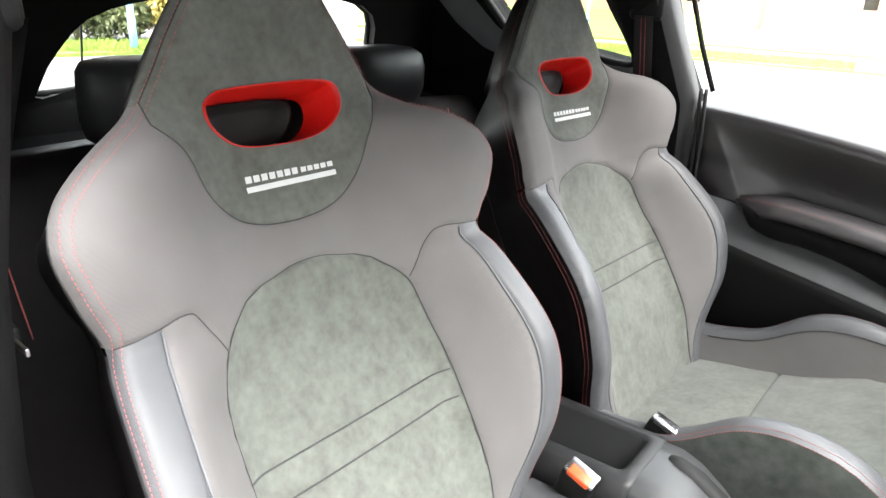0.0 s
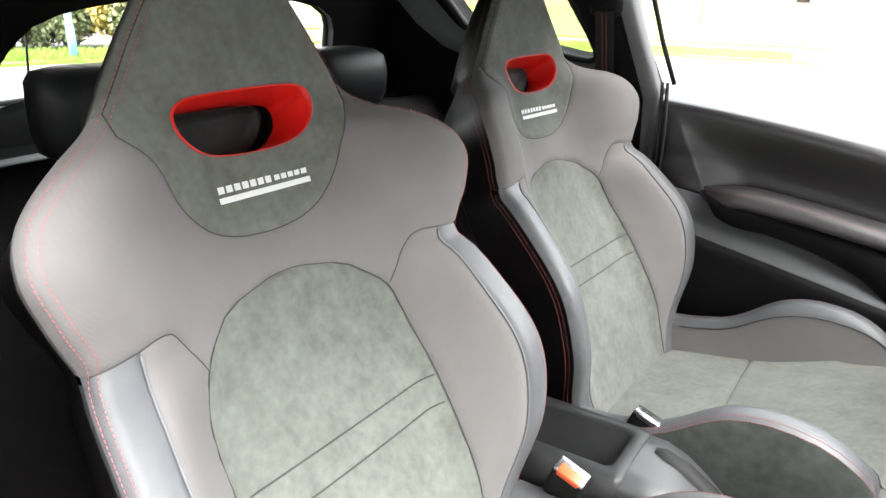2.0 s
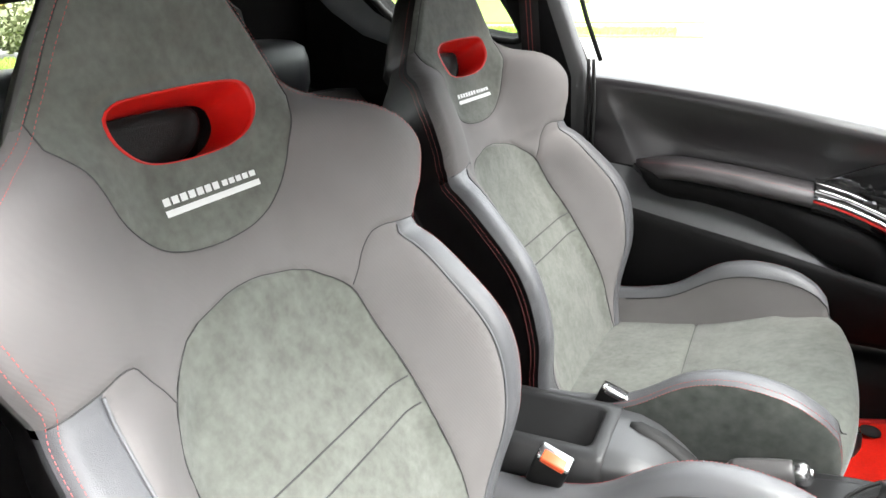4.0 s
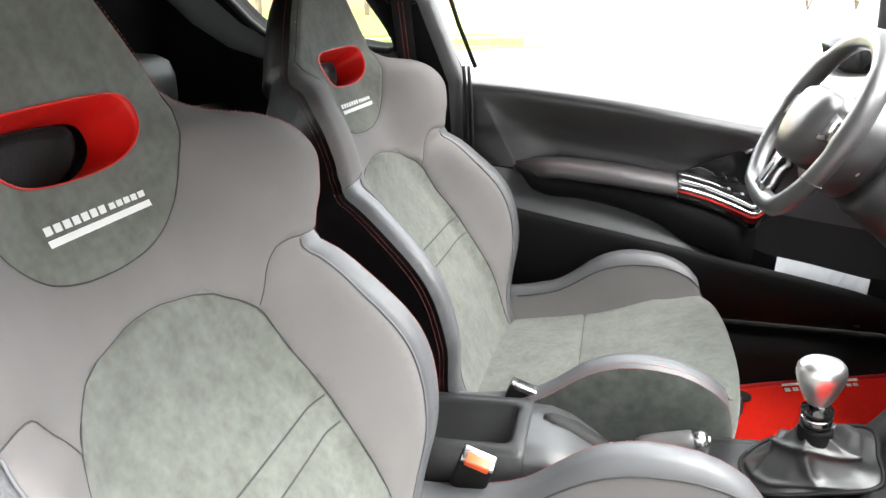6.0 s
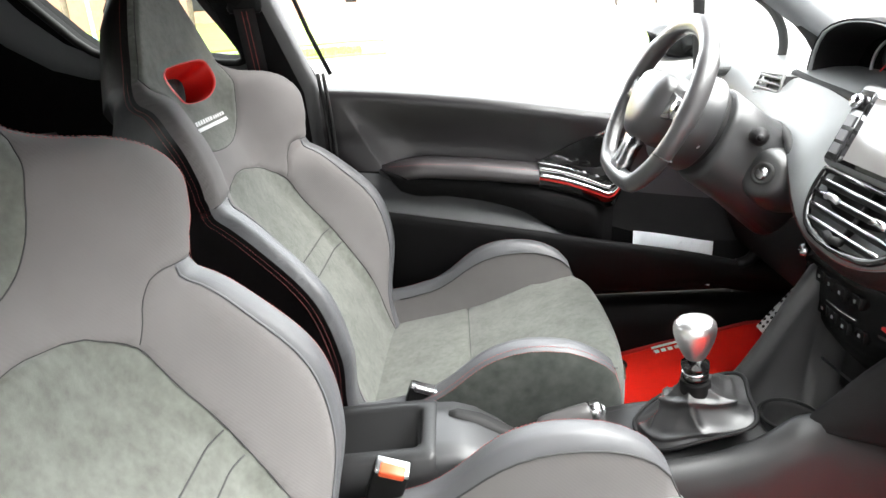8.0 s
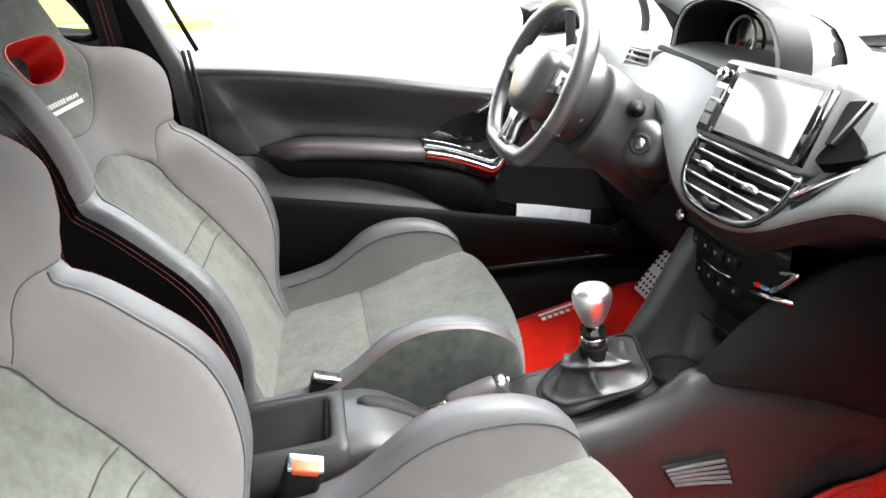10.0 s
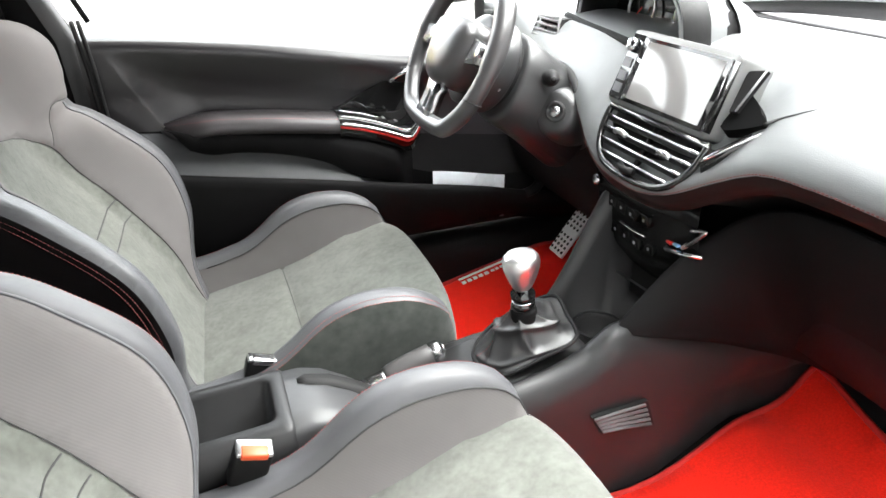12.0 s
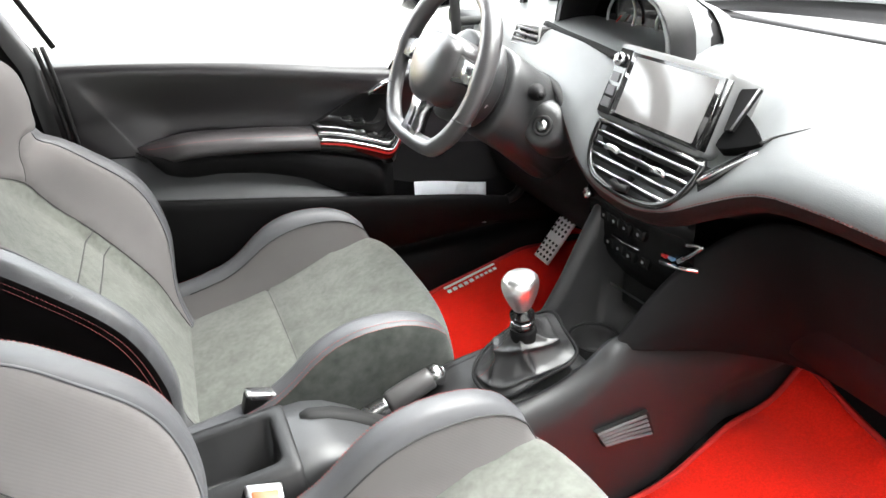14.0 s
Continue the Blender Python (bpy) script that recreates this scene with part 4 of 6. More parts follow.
def driver_door():
    door = empty("driver_door", (.40, .70, .44), "black driver door with padded armrest, gloss switch panel and open pocket", "car door")
    # upper panel
    rows = []
    drops = [.0, .004, .012, .022, .036, .055, .085, .115, .145, .185]
    depth = hermite(drops, [.700, .686, .676, .673, .676, .684, .697, .704, .704, .702])
    for x in list(np.linspace(-.155, .09, 62)) + list(np.linspace(.11, .98, 28)):
        b = float(BELT_Z(x))
        row = [(x, .728, b + .004)]
        for t in [.0, .002, .004, .008, .012, .017] + list(np.linspace(.022, .185, 30)):
            line = -.105 + (.957 - (b - t)) * .545
            d = x - line
            edge = 1.0 if d < 0 else max(0.0, 1 - d / .10) ** 2.0
            fade = max(0.0, min(1.0, (t - .012) / .09))
            row.append((x, float(depth(t)) + .004 - .026 * edge * fade * fade * (3 - 2 * fade), b - t))
        rows.append(row)
    bm = bmesh.new()
    loft(bm, rows, False)
    bmesh.ops.recalc_face_normals(bm, faces=bm.faces)
    part("upper_panel", bm, DOOR_SKIN, door, "soft black upper door panel")
    for off in (0.0, .011):
        bm = bmesh.new()
        tube(bm, smooth_line([(-.150 + off, .672, 1.035), (-.146 + off, .664, 1.004), (-.141 + off, .662, .95), (-.139 + off, .664, .86), (-.139 + off, .668, .72), (-.139 + off, .672, .52)], .03), .0042, 8)
        part("door_seal", bm, RUBBER, door, "black rubber door seal")
    # middle and lower panel with the pocket
    rows = []
    for x in np.linspace(-.155, .98, 44):
        b, lip = float(BELT_Z(x)), float(LIP_Z(x))
        k = max(0.0, min(1.0, (x - .36) / .10))
        top = float(hermite([-.16, .0, .27, .43, .52, 1.0], [.795, .776, .720, .655, .62, .56])(x))
        row = [(x, .702, b - .183), (x, .704, top + .05), (x, .694, top + .02), (x, .676 + .03 * k, top - .002 - .03 * k)]
        row += [(x, .655 + .052 * k, (top + lip) / 2 - .075 * k), (x, .634 + .040 * k, lip + .006 - .085 * k)]
        row += [(x, .630 + .006 * k, lip + .002 - .075 * k), (x, .627 + .005 * k, lip + .004), (x, .622, lip + .006), (x, .616, lip + .003), (x, .613, lip - .006), (x, .613, lip - .02), (x, .618, lip - .06), (x, .630, .512), (x, .640, .495), (x, .672, .482), (x, .70, .47)]
        rows.append(row)
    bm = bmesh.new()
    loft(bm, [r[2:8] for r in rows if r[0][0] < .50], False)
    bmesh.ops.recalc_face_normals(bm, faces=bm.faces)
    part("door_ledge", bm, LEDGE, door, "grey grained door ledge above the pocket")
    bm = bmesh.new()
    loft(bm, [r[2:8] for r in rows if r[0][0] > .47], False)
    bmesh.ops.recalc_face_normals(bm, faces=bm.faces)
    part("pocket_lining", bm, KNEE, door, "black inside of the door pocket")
    bm = bmesh.new()
    loft(bm, [r[:3] for r in rows], False)
    loft(bm, [r[7:] for r in rows], False)
    bmesh.ops.recalc_face_normals(bm, faces=bm.faces)
    part("lower_panel", bm, DOOR_LOW, door, "black plastic lower panel with door pocket")
    bm = bmesh.new()
    rings = []
    for p, r in ((Vector((.775, .620, .566)), .012), (Vector((.800, .622, .572)), .013), (Vector((.818, .626, .592)), .014), (Vector((.822, .634, .625)), .014), (Vector((.826, .66, .66)), .013), (Vector((.83, .70, .68)), .01)):
        rings.append(p)
    tube(bm, smooth_line(rings, .012), .013, 10)
    part("pocket_end", bm, PLASTIC, door)
    bm = bmesh.new()
    box(bm, (-.15, .735, .46), (1.0, .775, .86), .012)
    part("door_shell", bm, PAINT, door)
    # armrest
    bm = bmesh.new()
    low = bmesh.new()
    rings, under = [], []
    for i, x in enumerate(np.linspace(-.040, .322, 26)):
        t = i / 25
        ztop = float(hermite([-.04, .05, .14, .32], [.822, .838, .833, .811])(x))
        zbot = float(hermite([-.04, .05, .14, .32], [.808, .778, .770, .757])(x))
        reach = .690 - .072 * min(1, (t / .22)) ** .6
        zc = ztop - .022 * min(1, t / .12 + .2)
        ring = [(x, .703, ztop - .006), (x, .690, ztop), (x, .5 * (.690 + reach), ztop + .001), (x, reach + .010, ztop - .005), (x, reach, zc - .002), (x, reach + .008, zc - .014), (x, .703, zc - .010)]
        rings.append(ring)
    base_low = hermite([-.045, -.015, .005, .03, .12, .23, .30, .345, .42, .47, .50], [.815, .805, .775, .762, .752, .728, .700, .670, .640, .618, .612])
    base_top = hermite([-.045, .02, .12, .32, .40, .47, .50], [.818, .812, .802, .768, .748, .715, .72])
    for i in range(40):
        x = -.045 + .545 * i / 39
        hi, lo = float(base_top(x)), float(base_low(x))
        k = min(1, (x + .045) / .05) ** .6 * min(1, (.515 - x) / .06)
        under.append([(x, .703, hi), (x, .700 - .068 * k, hi - .002), (x, .700 - .070 * k, hi - (hi - lo) * .4), (x, .700 - .060 * k, lo + (hi - lo) * .12), (x, .700 - .054 * k, lo + .002), (x, .700 - .046 * k, lo - .001), (x, .703, lo + .004)])
    loft(bm, rings, False)
    loft(low, under, False)
    for q in (bm, low):
        bmesh.ops.recalc_face_normals(q, faces=q.faces)
    rest = part("armrest", bm, ARM_LEATHER, door, "padded dark leather armrest with red stitching")
    part("armrest_base", low, KNEE, door, "black sweeping base under the armrest")
    bm = bmesh.new()
    stitches(bm, [Vector(r[3]) + Vector((0, -.0006, .0012)) for r in rings[2:]], lambda p: Vector((0, -.5, .86)), .0030, .0022, .0005)
    part("stitching", bm, RED_THREAD, rest, "red thread stitching")
    # switch panel in front of the armrest
    path = [(.322, .816), (.38, .802), (.44, .780), (.475, .766), (.492, .776), (.505, .800)]
    line = smooth_line([(x, 0, z) for x, z in path], .012)
    bm = bmesh.new()
    loft(bm, [[(p.x, .700, p.z + .002), (p.x, .66, p.z + .002), (p.x, .632, p.z - .001), (p.x, .624, p.z - .012), (p.x, .630, p.z - .052), (p.x, .70, p.z - .058)] for p in line], False)
    bmesh.ops.recalc_face_normals(bm, faces=bm.faces)
    panel = part("switch_panel", bm, GLOSS, door, "gloss black window switch panel")
    bm = bmesh.new()
    tube(bm, [(p.x, .6235, p.z - .018) for p in line], .0036, 8)
    tube(bm, [(p.x, .6285, p.z - .002) for p in line], .0011, 6)
    tube(bm, [(p.x, .660, p.z + .0025) for p in line[:-8]], .0009, 6)
    part("chrome_trim", bm, CHROME, panel)
    bm = bmesh.new()
    tube(bm, [(p.x, .6245, p.z - .026) for p in line], .0027, 8)
    part("red_trim", bm, RED_PLASTIC, panel, "thin red trim line")
    for i, x in enumerate((.418, .446)):
        bm = bmesh.new()
        z = .789 - (x - .42) * .36
        box(bm, (x - .011, .636, z - .004), (x + .011, .656, z + .0045), .002)
        sw = part("window_switch", bm, PLASTIC, panel)
        bm = bmesh.new()
        box(bm, (x + .004, .638, z + .0035), (x + .0095, .654, z + .0055), .0008)
        part("switch_cap", bm, SATIN, sw)
    # gloss corner piece with the inner handle
    bm = bmesh.new()
    plate(bm, [(.318, .808), (.345, .818), (.40, .846), (.485, .884), (.520, .930), (.540, .905), (.520, .80), (.46, .79)], lambda a, b, d: Vector((a, .694 - (b - .80) * .06 + d, b)), .02)
    part("corner_panel", bm, GLOSS, door, "gloss black corner panel", smooth=False)
    bm = bmesh.new()
    loft(bm, [[(x, .676 - .010 * k, z + .007), (x, .668 - .012 * k, z + .002), (x, .672 - .010 * k, z - .006), (x, .682, z - .004)] for x, z, k in ((.452, .868, 0), (.465, .876, .6), (.485, .886, 1), (.502, .889, .6), (.512, .886, 0))], True, True)
    part("inner_handle", bm, CHROME, door, "chrome inner door handle")
    # window: divider, seal, glass and frame
    bm = bmesh.new()
    tube(bm, [(.672, .675, .895), (.664, .662, 1.01), (.646, .635, 1.13), (.625, .600, 1.24)], .012, 8)
    part("window_divider", bm, RUBBER, door, "black upright window divider")
    bm = bmesh.new()
    tube(bm, [(-.119, .651, 1.035), (-.150, .632, 1.12), (-.185, .605, 1.24), (-.20, .585, 1.33)], .0055, 6)
    part("glass_edge", bm, RUBBER, door)
    bm = bmesh.new()
    tube(bm, smooth_line([(-.20, .588, 1.345), (.10, .575, 1.372), (.40, .585, 1.345), (.62, .615, 1.252), (.78, .645, 1.16), (.90, .668, 1.06), (.97, .685, .96)], .05), .016, 8)
    part("window_frame", bm, RUBBER, door)
    bm = bmesh.new()
    tube(bm, smooth_line([(.66, .662, 1.215), (.752, .668, 1.158), (.810, .675, 1.118), (.843, .682, 1.068), (.850, .687, 1.024), (.832, .690, .998), (.755, .690, .992), (.672, .690, .994)], .015), .010, 8)
    part("window_seal", bm, RUBBER, door, "black rubber seal round the front quarter light")
    bm = bmesh.new()
    g = [(-.15, .98), (-.20, 1.33), (.10, 1.36), (.40, 1.335), (.62, 1.24), (.80, 1.14), (.93, .98), (.95, .86)]
    bm.faces.new([bm.verts.new((x, .712 - max(0, z - .9) * .28, z)) for x, z in g])
    part("side_window", bm, GLASS, door, "clear driver side window", smooth=False).visible_shadow = False
    # outside mirror
    mir = bmesh.new()
    shell = [(q.x, q.z) for q in smooth_line([(.600, 0, 1.035), (.597, 0, 1.068), (.606, 0, 1.084), (.630, 0, 1.093), (.700, 0, 1.094), (.735, 0, 1.085), (.752, 0, 1.060), (.742, 0, 1.030), (.715, 0, 1.008), (.640, 0, 1.002), (.612, 0, 1.012)], .012, True)]
    loft(mir, [[(.675 + (x - .675) * k + lean, y, 1.048 + (z - 1.048) * k) for x, z in shell] for y, k, lean in ((.775, .55, .03), (.785, .82, .015), (.82, .97, .004), (.87, 1.0, 0), (.93, .97, 0), (.965, .80, .006), (.975, .50, .012))], True, True)
    bmesh.ops.recalc_face_normals(mir, faces=mir.faces)
    mirror = part("outside_mirror", mir, GLOSS, door, "black outside mirror housing")
    bm = bmesh.new()
    loft(bm, [[(.70, .78, 1.01), (.78, .78, 1.00), (.78, .78, .985), (.70, .78, .985)], [(.72, .70, .97), (.84, .70, .96), (.85, .70, .90), (.72, .70, .90)]], True, True)
    part("mirror_foot", bm, PLASTIC, mirror)
    bm = bmesh.new()
    bm.faces.new([bm.verts.new((.594, .868 + .078 * math.cos(a), 1.048 + .036 * math.sin(a))) for a in (2 * math.pi * k / 24 for k in range(24))][::-1])
    part("mirror_glass", bm, CHROME, mirror, smooth=False)
    return door


driver_door()

bm = bmesh.new()
rows = []
for i in range(9):
    t = i / 8
    rows.append([(.547 + .172 * t, .672 - .040 * t + .004 * math.sin(t * 5), z + .012 * t * (z - .6) - .020 * t) for z in (.53, .56, .59, .640)])
loft(bm, rows, False)
bmesh.ops.solidify(bm, geom=bm.faces[:], thickness=.0012)
sheet = part("paper_sheet", bm, PAPER)
tagged(sheet, "folded white paper sheet standing in the door pocket", "paper")
bm = bmesh.new()
for i, (a, b) in enumerate(((.590, .635), (.600, .64), (.645, .69))):
    t0, t1 = (a - .547) / .172, (b - .547) / .172
    z = .600 - .009 * i
    q = [bm.verts.new((.547 + .172 * t, .6712 - .040 * t + .004 * math.sin(t * 5) - .0012, zz - .022 * t)) for t, zz in ((t0, z), (t1, z), (t1, z + .003), (t0, z + .003))]
    bm.faces.new(q)
part("printed_lines", bm, BELT, sheet, "faint printed lines", smooth=False)

# ---------------------------------------------------------------- dashboard
EX = hermite([-.70, -.60, -.44, -.355, -.273, -.197, -.138, -.085, -.03, .033, .09, .126, .18, .25, .40, .55, .70], [.70, .69, .677, .670, .665, .660, .650, .637, .630, .630, .633, .637, .652, .675, .70, .72, .73])
EZ = hermite([-.70, -.60, -.44, -.355, -.273, -.197, -.138, -.085, -.03, .033, .09, .126, .18, .25, .40, .55, .70], [.895, .903, .913, .917, .918, .909, .878, .846, .829, .826, .832, .846, .875, .905, .925, .93, .93])


def dash_profile(y):
    x, z = float(EX(y)), float(EZ(y))
    c = max(0.0, 1 - (abs(y - .006) / .17) ** 4)
    crest_x, crest_z = .765 + .03 * c, 1.000 + .0 * c
    if y < -.15:
        crest_x, crest_z = .765, .985
    pts = [(x + .004, z - .002), (x - .006, z + .006), (x - .010, z + .018)]
    ax, az = pts[-1]
    for t, bulge in ((.2, .008), (.4, .012), (.6, .013), (.8, .014), (.92, .012)):
        k = bulge * (1 - .8 * c)
        pts.append((ax + (crest_x - ax) * t - k * .7, az + (crest_z - az) * t + k))
    pts += [(crest_x + .02, crest_z + .012), (crest_x + .07, crest_z + .020), (.95, crest_z + .020), (1.12, .995), (1.26, .975), (1.33, .955)]
    return pts


 
dash = empty("dashboard", (.85, 0, .92), "grey soft-touch dashboard with a red stitched edge", "dashboard")
ys = sorted(set([round(v, 4) for v in np.linspace(-.70, .70, 57)]))
bm = bmesh.new()
loft(bm, [[(x, y, z) for x, z in dash_profile(y)[1:]] for y in ys], False)
bmesh.ops.recalc_face_normals(bm, faces=bm.faces)
skin = part("upper_skin", bm, DASH_SKIN, dash, "grey soft dashboard skin")
DASH_EDGE = material("dark_brown_edge_leather", (0.015, 0.0085, 0.008), 0.5, vary=0.15, scale=30, bump=0.3, bump_scale=900, spec=0.2)
bm = bmesh.new()
loft(bm, [[(float(EX(y)) + .020, y, float(EZ(y)) - .022), (float(EX(y)) + .006, y, float(EZ(y)) - .014), (float(EX(y)) - .001, y, float(EZ(y)) - .006), (float(EX(y)) - .0055, y, float(EZ(y)) + .0055)] for y in ys], False)
bmesh.ops.recalc_face_normals(bm, faces=bm.faces)
part("edge_roll", bm, DASH_EDGE, dash, "dark brown rolled lower edge")
bm = bmesh.new()
for off in (.0085,):
    stitches(bm, [Vector((float(EX(y)) - .0062 - off * .35, y, float(EZ(y)) + off)) for y in np.linspace(-.69, .20, 120)], lambda p: Vector((-1, 0, .25)), .0036, .0016, .0016)
DASH_THREAD = material("dark_red_thread", (0.13, 0.04, 0.035), 0.8, vary=0.2, scale=200, bump=0)
part("stitching", bm, DASH_THREAD, skin, "dark red thread stitching along the dashboard edge")
bm = bmesh.new()
behind = lambda y: .035 if y < .13 else 0.0
loft(bm, [[(float(EX(y)) + .004, y, float(EZ(y)) - .002), (float(EX(y)) + .04, y, float(EZ(y)) - .010), (.735 + behind(y), y, float(EZ(y)) - .035), (.745 + behind(y), y, .80), (.755 + behind(y), y, .70), (.80 + behind(y), y, .60), (.90, y, .575), (1.04, y, .57)] for y in ys], False)
bmesh.ops.recalc_face_normals(bm, faces=bm.faces)
part("lower_dash", bm, SOFT_BLACK, dash, "black lower dashboard and glovebox")
# knee panel: one skin from the console crest round into the glovebox front
def along(line, t):
    k = min(len(line) - 2, int(t * (len(line) - 1)))
    return line[k].lerp(line[k + 1], t * (len(line) - 1) - k)


WING_TOP = smooth_line([(.578, -.066, .634), (.610, -.067, .668), (.640, -.068, .702), (.680, -.074, .742), (.715, -.090, .778), (.738, -.118, .812), (.746, -.165, .843), (.744, -.24, .859), (.742, -.34, .862), (.742, -.50, .862), (.742, -.67, .860)], .005)
WING_LOW = smooth_line([(.579, -.070, .634), (.606, -.088, .628), (.650, -.096, .618), (.700, -.101, .604), (.745, -.106, .592), (.790, -.118, .578), (.835, -.150, .572), (.855, -.205, .578), (.860, -.28, .582), (.860, -.36, .584), (.860, -.50, .584), (.860, -.67, .584)], .005)
bm = bmesh.new()
rows = []
for i in range(60):
    a, b = along(WING_TOP, i / 59), along(WING_LOW, i / 59)
    out = Vector((-1, 0, 0)).lerp(Vector((0, -1, 0)), max(0, 1 - i / 30)).normalized()
    rows.append([a + Vector((.012, .016, -.05)), a + Vector((.005, .010, -.006)), a + Vector((.002, .004, 0))] + [a.lerp(b, t) + out * (.022 * min(1, i / 14) * math.sin(math.pi * min(1, t * 1.15)) ** .8 if t < .87 else 0) for t in (.02, .06, .13, .25, .4, .55, .7, .82, .92, 1.0)] + [b + Vector((.03, .01, -.012)), b + Vector((.10, .02, -.012))])
loft(bm, rows, False)
bmesh.ops.recalc_face_normals(bm, faces=bm.faces)
part("knee_panel", bm, KNEE, dash, "black plastic knee panel and glovebox front")

# centre air vent
def vent_at(y, s, d=0.0):
    """A place on the vent's face: s runs from its lower to its upper edge."""
    return Vector((.622 + .042 * s - d * .87, y, .846 + .076 * s + d * .5))


VENT = [(q.x, q.y) for q in smooth_line([(-.108, 1.0, 0), (-.104, .62, 0), (-.086, .26, 0), (-.052, .06, 0), (.006, .0, 0), (.062, .06, 0), (.094, .26, 0), (.112, .62, 0), (.116, 1.0, 0)], .03)]
vent = empty("air_vent", vent_at(.004, .5), "gloss black centre air vent with bright-edged slats", "air vent")
bm = bmesh.new()
bm.faces.new([bm.verts.new(vent_at(y, s, -.012)) for y, s in VENT])
part("vent_backing", bm, RUBBER, vent, smooth=False)
bm = bmesh.new()
tube(bm, [vent_at(y, s, .004) for y, s in VENT], .0055, 8, closed=True)
bmesh.ops.recalc_face_normals(bm, faces=bm.faces)
part("vent_frame", bm, GLOSS, vent)
lx = [p[0] for p in VENT]


def vent_span(s):
    cut = []
    for (y1, s1), (y2, s2) in zip(VENT, VENT[1:]):
        if (s1 - s) * (s2 - s) <= 0 and s1 != s2:
            cut.append(y1 + (y2 - y1) * (s - s1) / (s2 - s1))
    return min(cut), max(cut)


for s in (.20, .40, .60, .80):
    a, b = vent_span(s)
    bm = bmesh.new()
    loft(bm, [[vent_at(y, s - .05, .004), vent_at(y, s + .05, .006), vent_at(y, s + .02, -.010), vent_at(y, s - .05, -.008)] for y in np.linspace(a + .003, b - .003, 12)], True, True)
    slat = part("slat", bm, PLASTIC, vent)
    bm = bmesh.new()
    tube(bm, [vent_at(y, s + .035, .0062) for y in np.linspace(a + .004, b - .004, 10)], .0024, 6)
    part("slat_edge", bm, CHROME, slat, "bright chrome slat edge")
for y, s in ((.055, .62), (-.050, .60)):
    bm = bmesh.new()
    tube(bm, [vent_at(y - .014, s, .010), vent_at(y - .006, s + .02, .014), vent_at(y + .006, s + .02, .014), vent_at(y + .014, s, .010)], .0046, 8)
    part("vent_tab", bm, SATIN, vent)
bm = bmesh.new()
loft(bm, [[vent_at(.002, s, .001), vent_at(.007, s, .001), vent_at(.007, s, -.010), vent_at(.002, s, -.010)] for s in (.05, .95)], True, True)
part("vent_divider", bm, PLASTIC, vent)
bm = bmesh.new()
tube(bm, [vent_at(.022, .14, .010), vent_at(.006, .10, .013), vent_at(-.012, .14, .010)], .006, 8)
part("vent_wheel", bm, PLASTIC, vent)

# touch screen unit
PALE_FRAME = material("pale_satin_grey_plastic", (0.15, 0.153, 0.152), 0.35, vary=0.05, bump=0.1, bump_scale=700)
scr = empty("touch_screen", (.69, .006, .93), "tablet-like touch screen with satin grey frame and side buttons", "touch screen")


def scr_at(y, s, d=0.0):
    """s = 0 at the lower and 1 at the upper edge of the glass; d stands out towards the seats."""
    return Vector((.6735 + .0325 * s - d * .925, .006 + y, .9385 + .0805 * s + d * .38))


def rounded(w, lo, hi, r, k=5):
    out = []
    for cx, cy, a0 in ((w - r, hi - r * 10, 0), (-w + r, hi - r * 10, 90), (-w + r, lo + r * 10, 180), (w - r, lo + r * 10, 270)):
        for i in range(k):
            a = radians(a0 + 90 * i / (k - 1))
            out.append((cx + r * math.cos(a), cy + r * 10 * math.sin(a)))
    return out


bm = bmesh.new()
outer = [(y + .012, s) for y, s in rounded(.116, -.16, 1.17, .010)]
loft(bm, [[scr_at(y, s, d) for y, s in outer] for d in (-.05, .003)] + [[scr_at(y * .985, .5 + (s - .5) * .975, .008) for y, s in outer]], True, True)
bmesh.ops.recalc_face_normals(bm, faces=bm.faces)
part("frame", bm, PALE_FRAME, scr, "satin grey screen frame")
bm = bmesh.new()
inner = rounded(.094, -.07, 1.06, .003)
loft(bm, [[scr_at(y, s, d) for y, s in inner] for d in (.0075, .0095)], True, True)
part("bezel", bm, GLOSS, scr)
bm = bmesh.new()
inner = rounded(.0825, .0, 1.0, .002)
loft(bm, [[scr_at(y, s, d) for y, s in inner] for d in (.0095, .0105)], True, True)
SCREEN = material("bright_screen_glass", (0.17, 0.165, 0.16), 0.10, vary=0.05, bump=0, spec=0.8, coat=0.2)
part("screen_glass", bm, SCREEN, scr, "reflective screen glass", smooth=False)
bm = bmesh.new()
loft(bm, [[scr_at(y, v, d) for y, v in ((.0965, -.08), (.126, -.08), (.124, 1.08), (.0965, 1.08))] for d in (.0060, .0092)], True, True)
part("button_strip", bm, GLOSS, scr, "gloss black strip behind the side buttons", smooth=False)
bm = bmesh.new()
lathe(bm, [(.0105, 0), (.0105, .010), (.008, .013), (0, .013)], look(scr_at(.112, .88, .008), scr_at(.112, .88, -.5)), 20)
part("volume_knob", bm, CHROME, scr)
for s in (.58, .34, .12):
    bm = bmesh.new()
    loft(bm, [[scr_at(.112 + a, s + b, d) for a, b in ((-.009, -.085), (.009, -.085), (.009, .085), (-.009, .085))] for d in (.007, .0112)], True, True)
    part("side_button", bm, GREY_PLASTIC, scr, smooth=False)
bm = bmesh.new()
loft(bm, [[scr_at(-.098, s, .008) + Vector((0, -w, 0)), scr_at(-.098, s, .0125), scr_at(-.094, s, .0125), scr_at(-.094, s, .008)] for s, w in ((-.05, .010), (1.04, .006))], True, True)
part("side_trim", bm, GLOSS, scr)
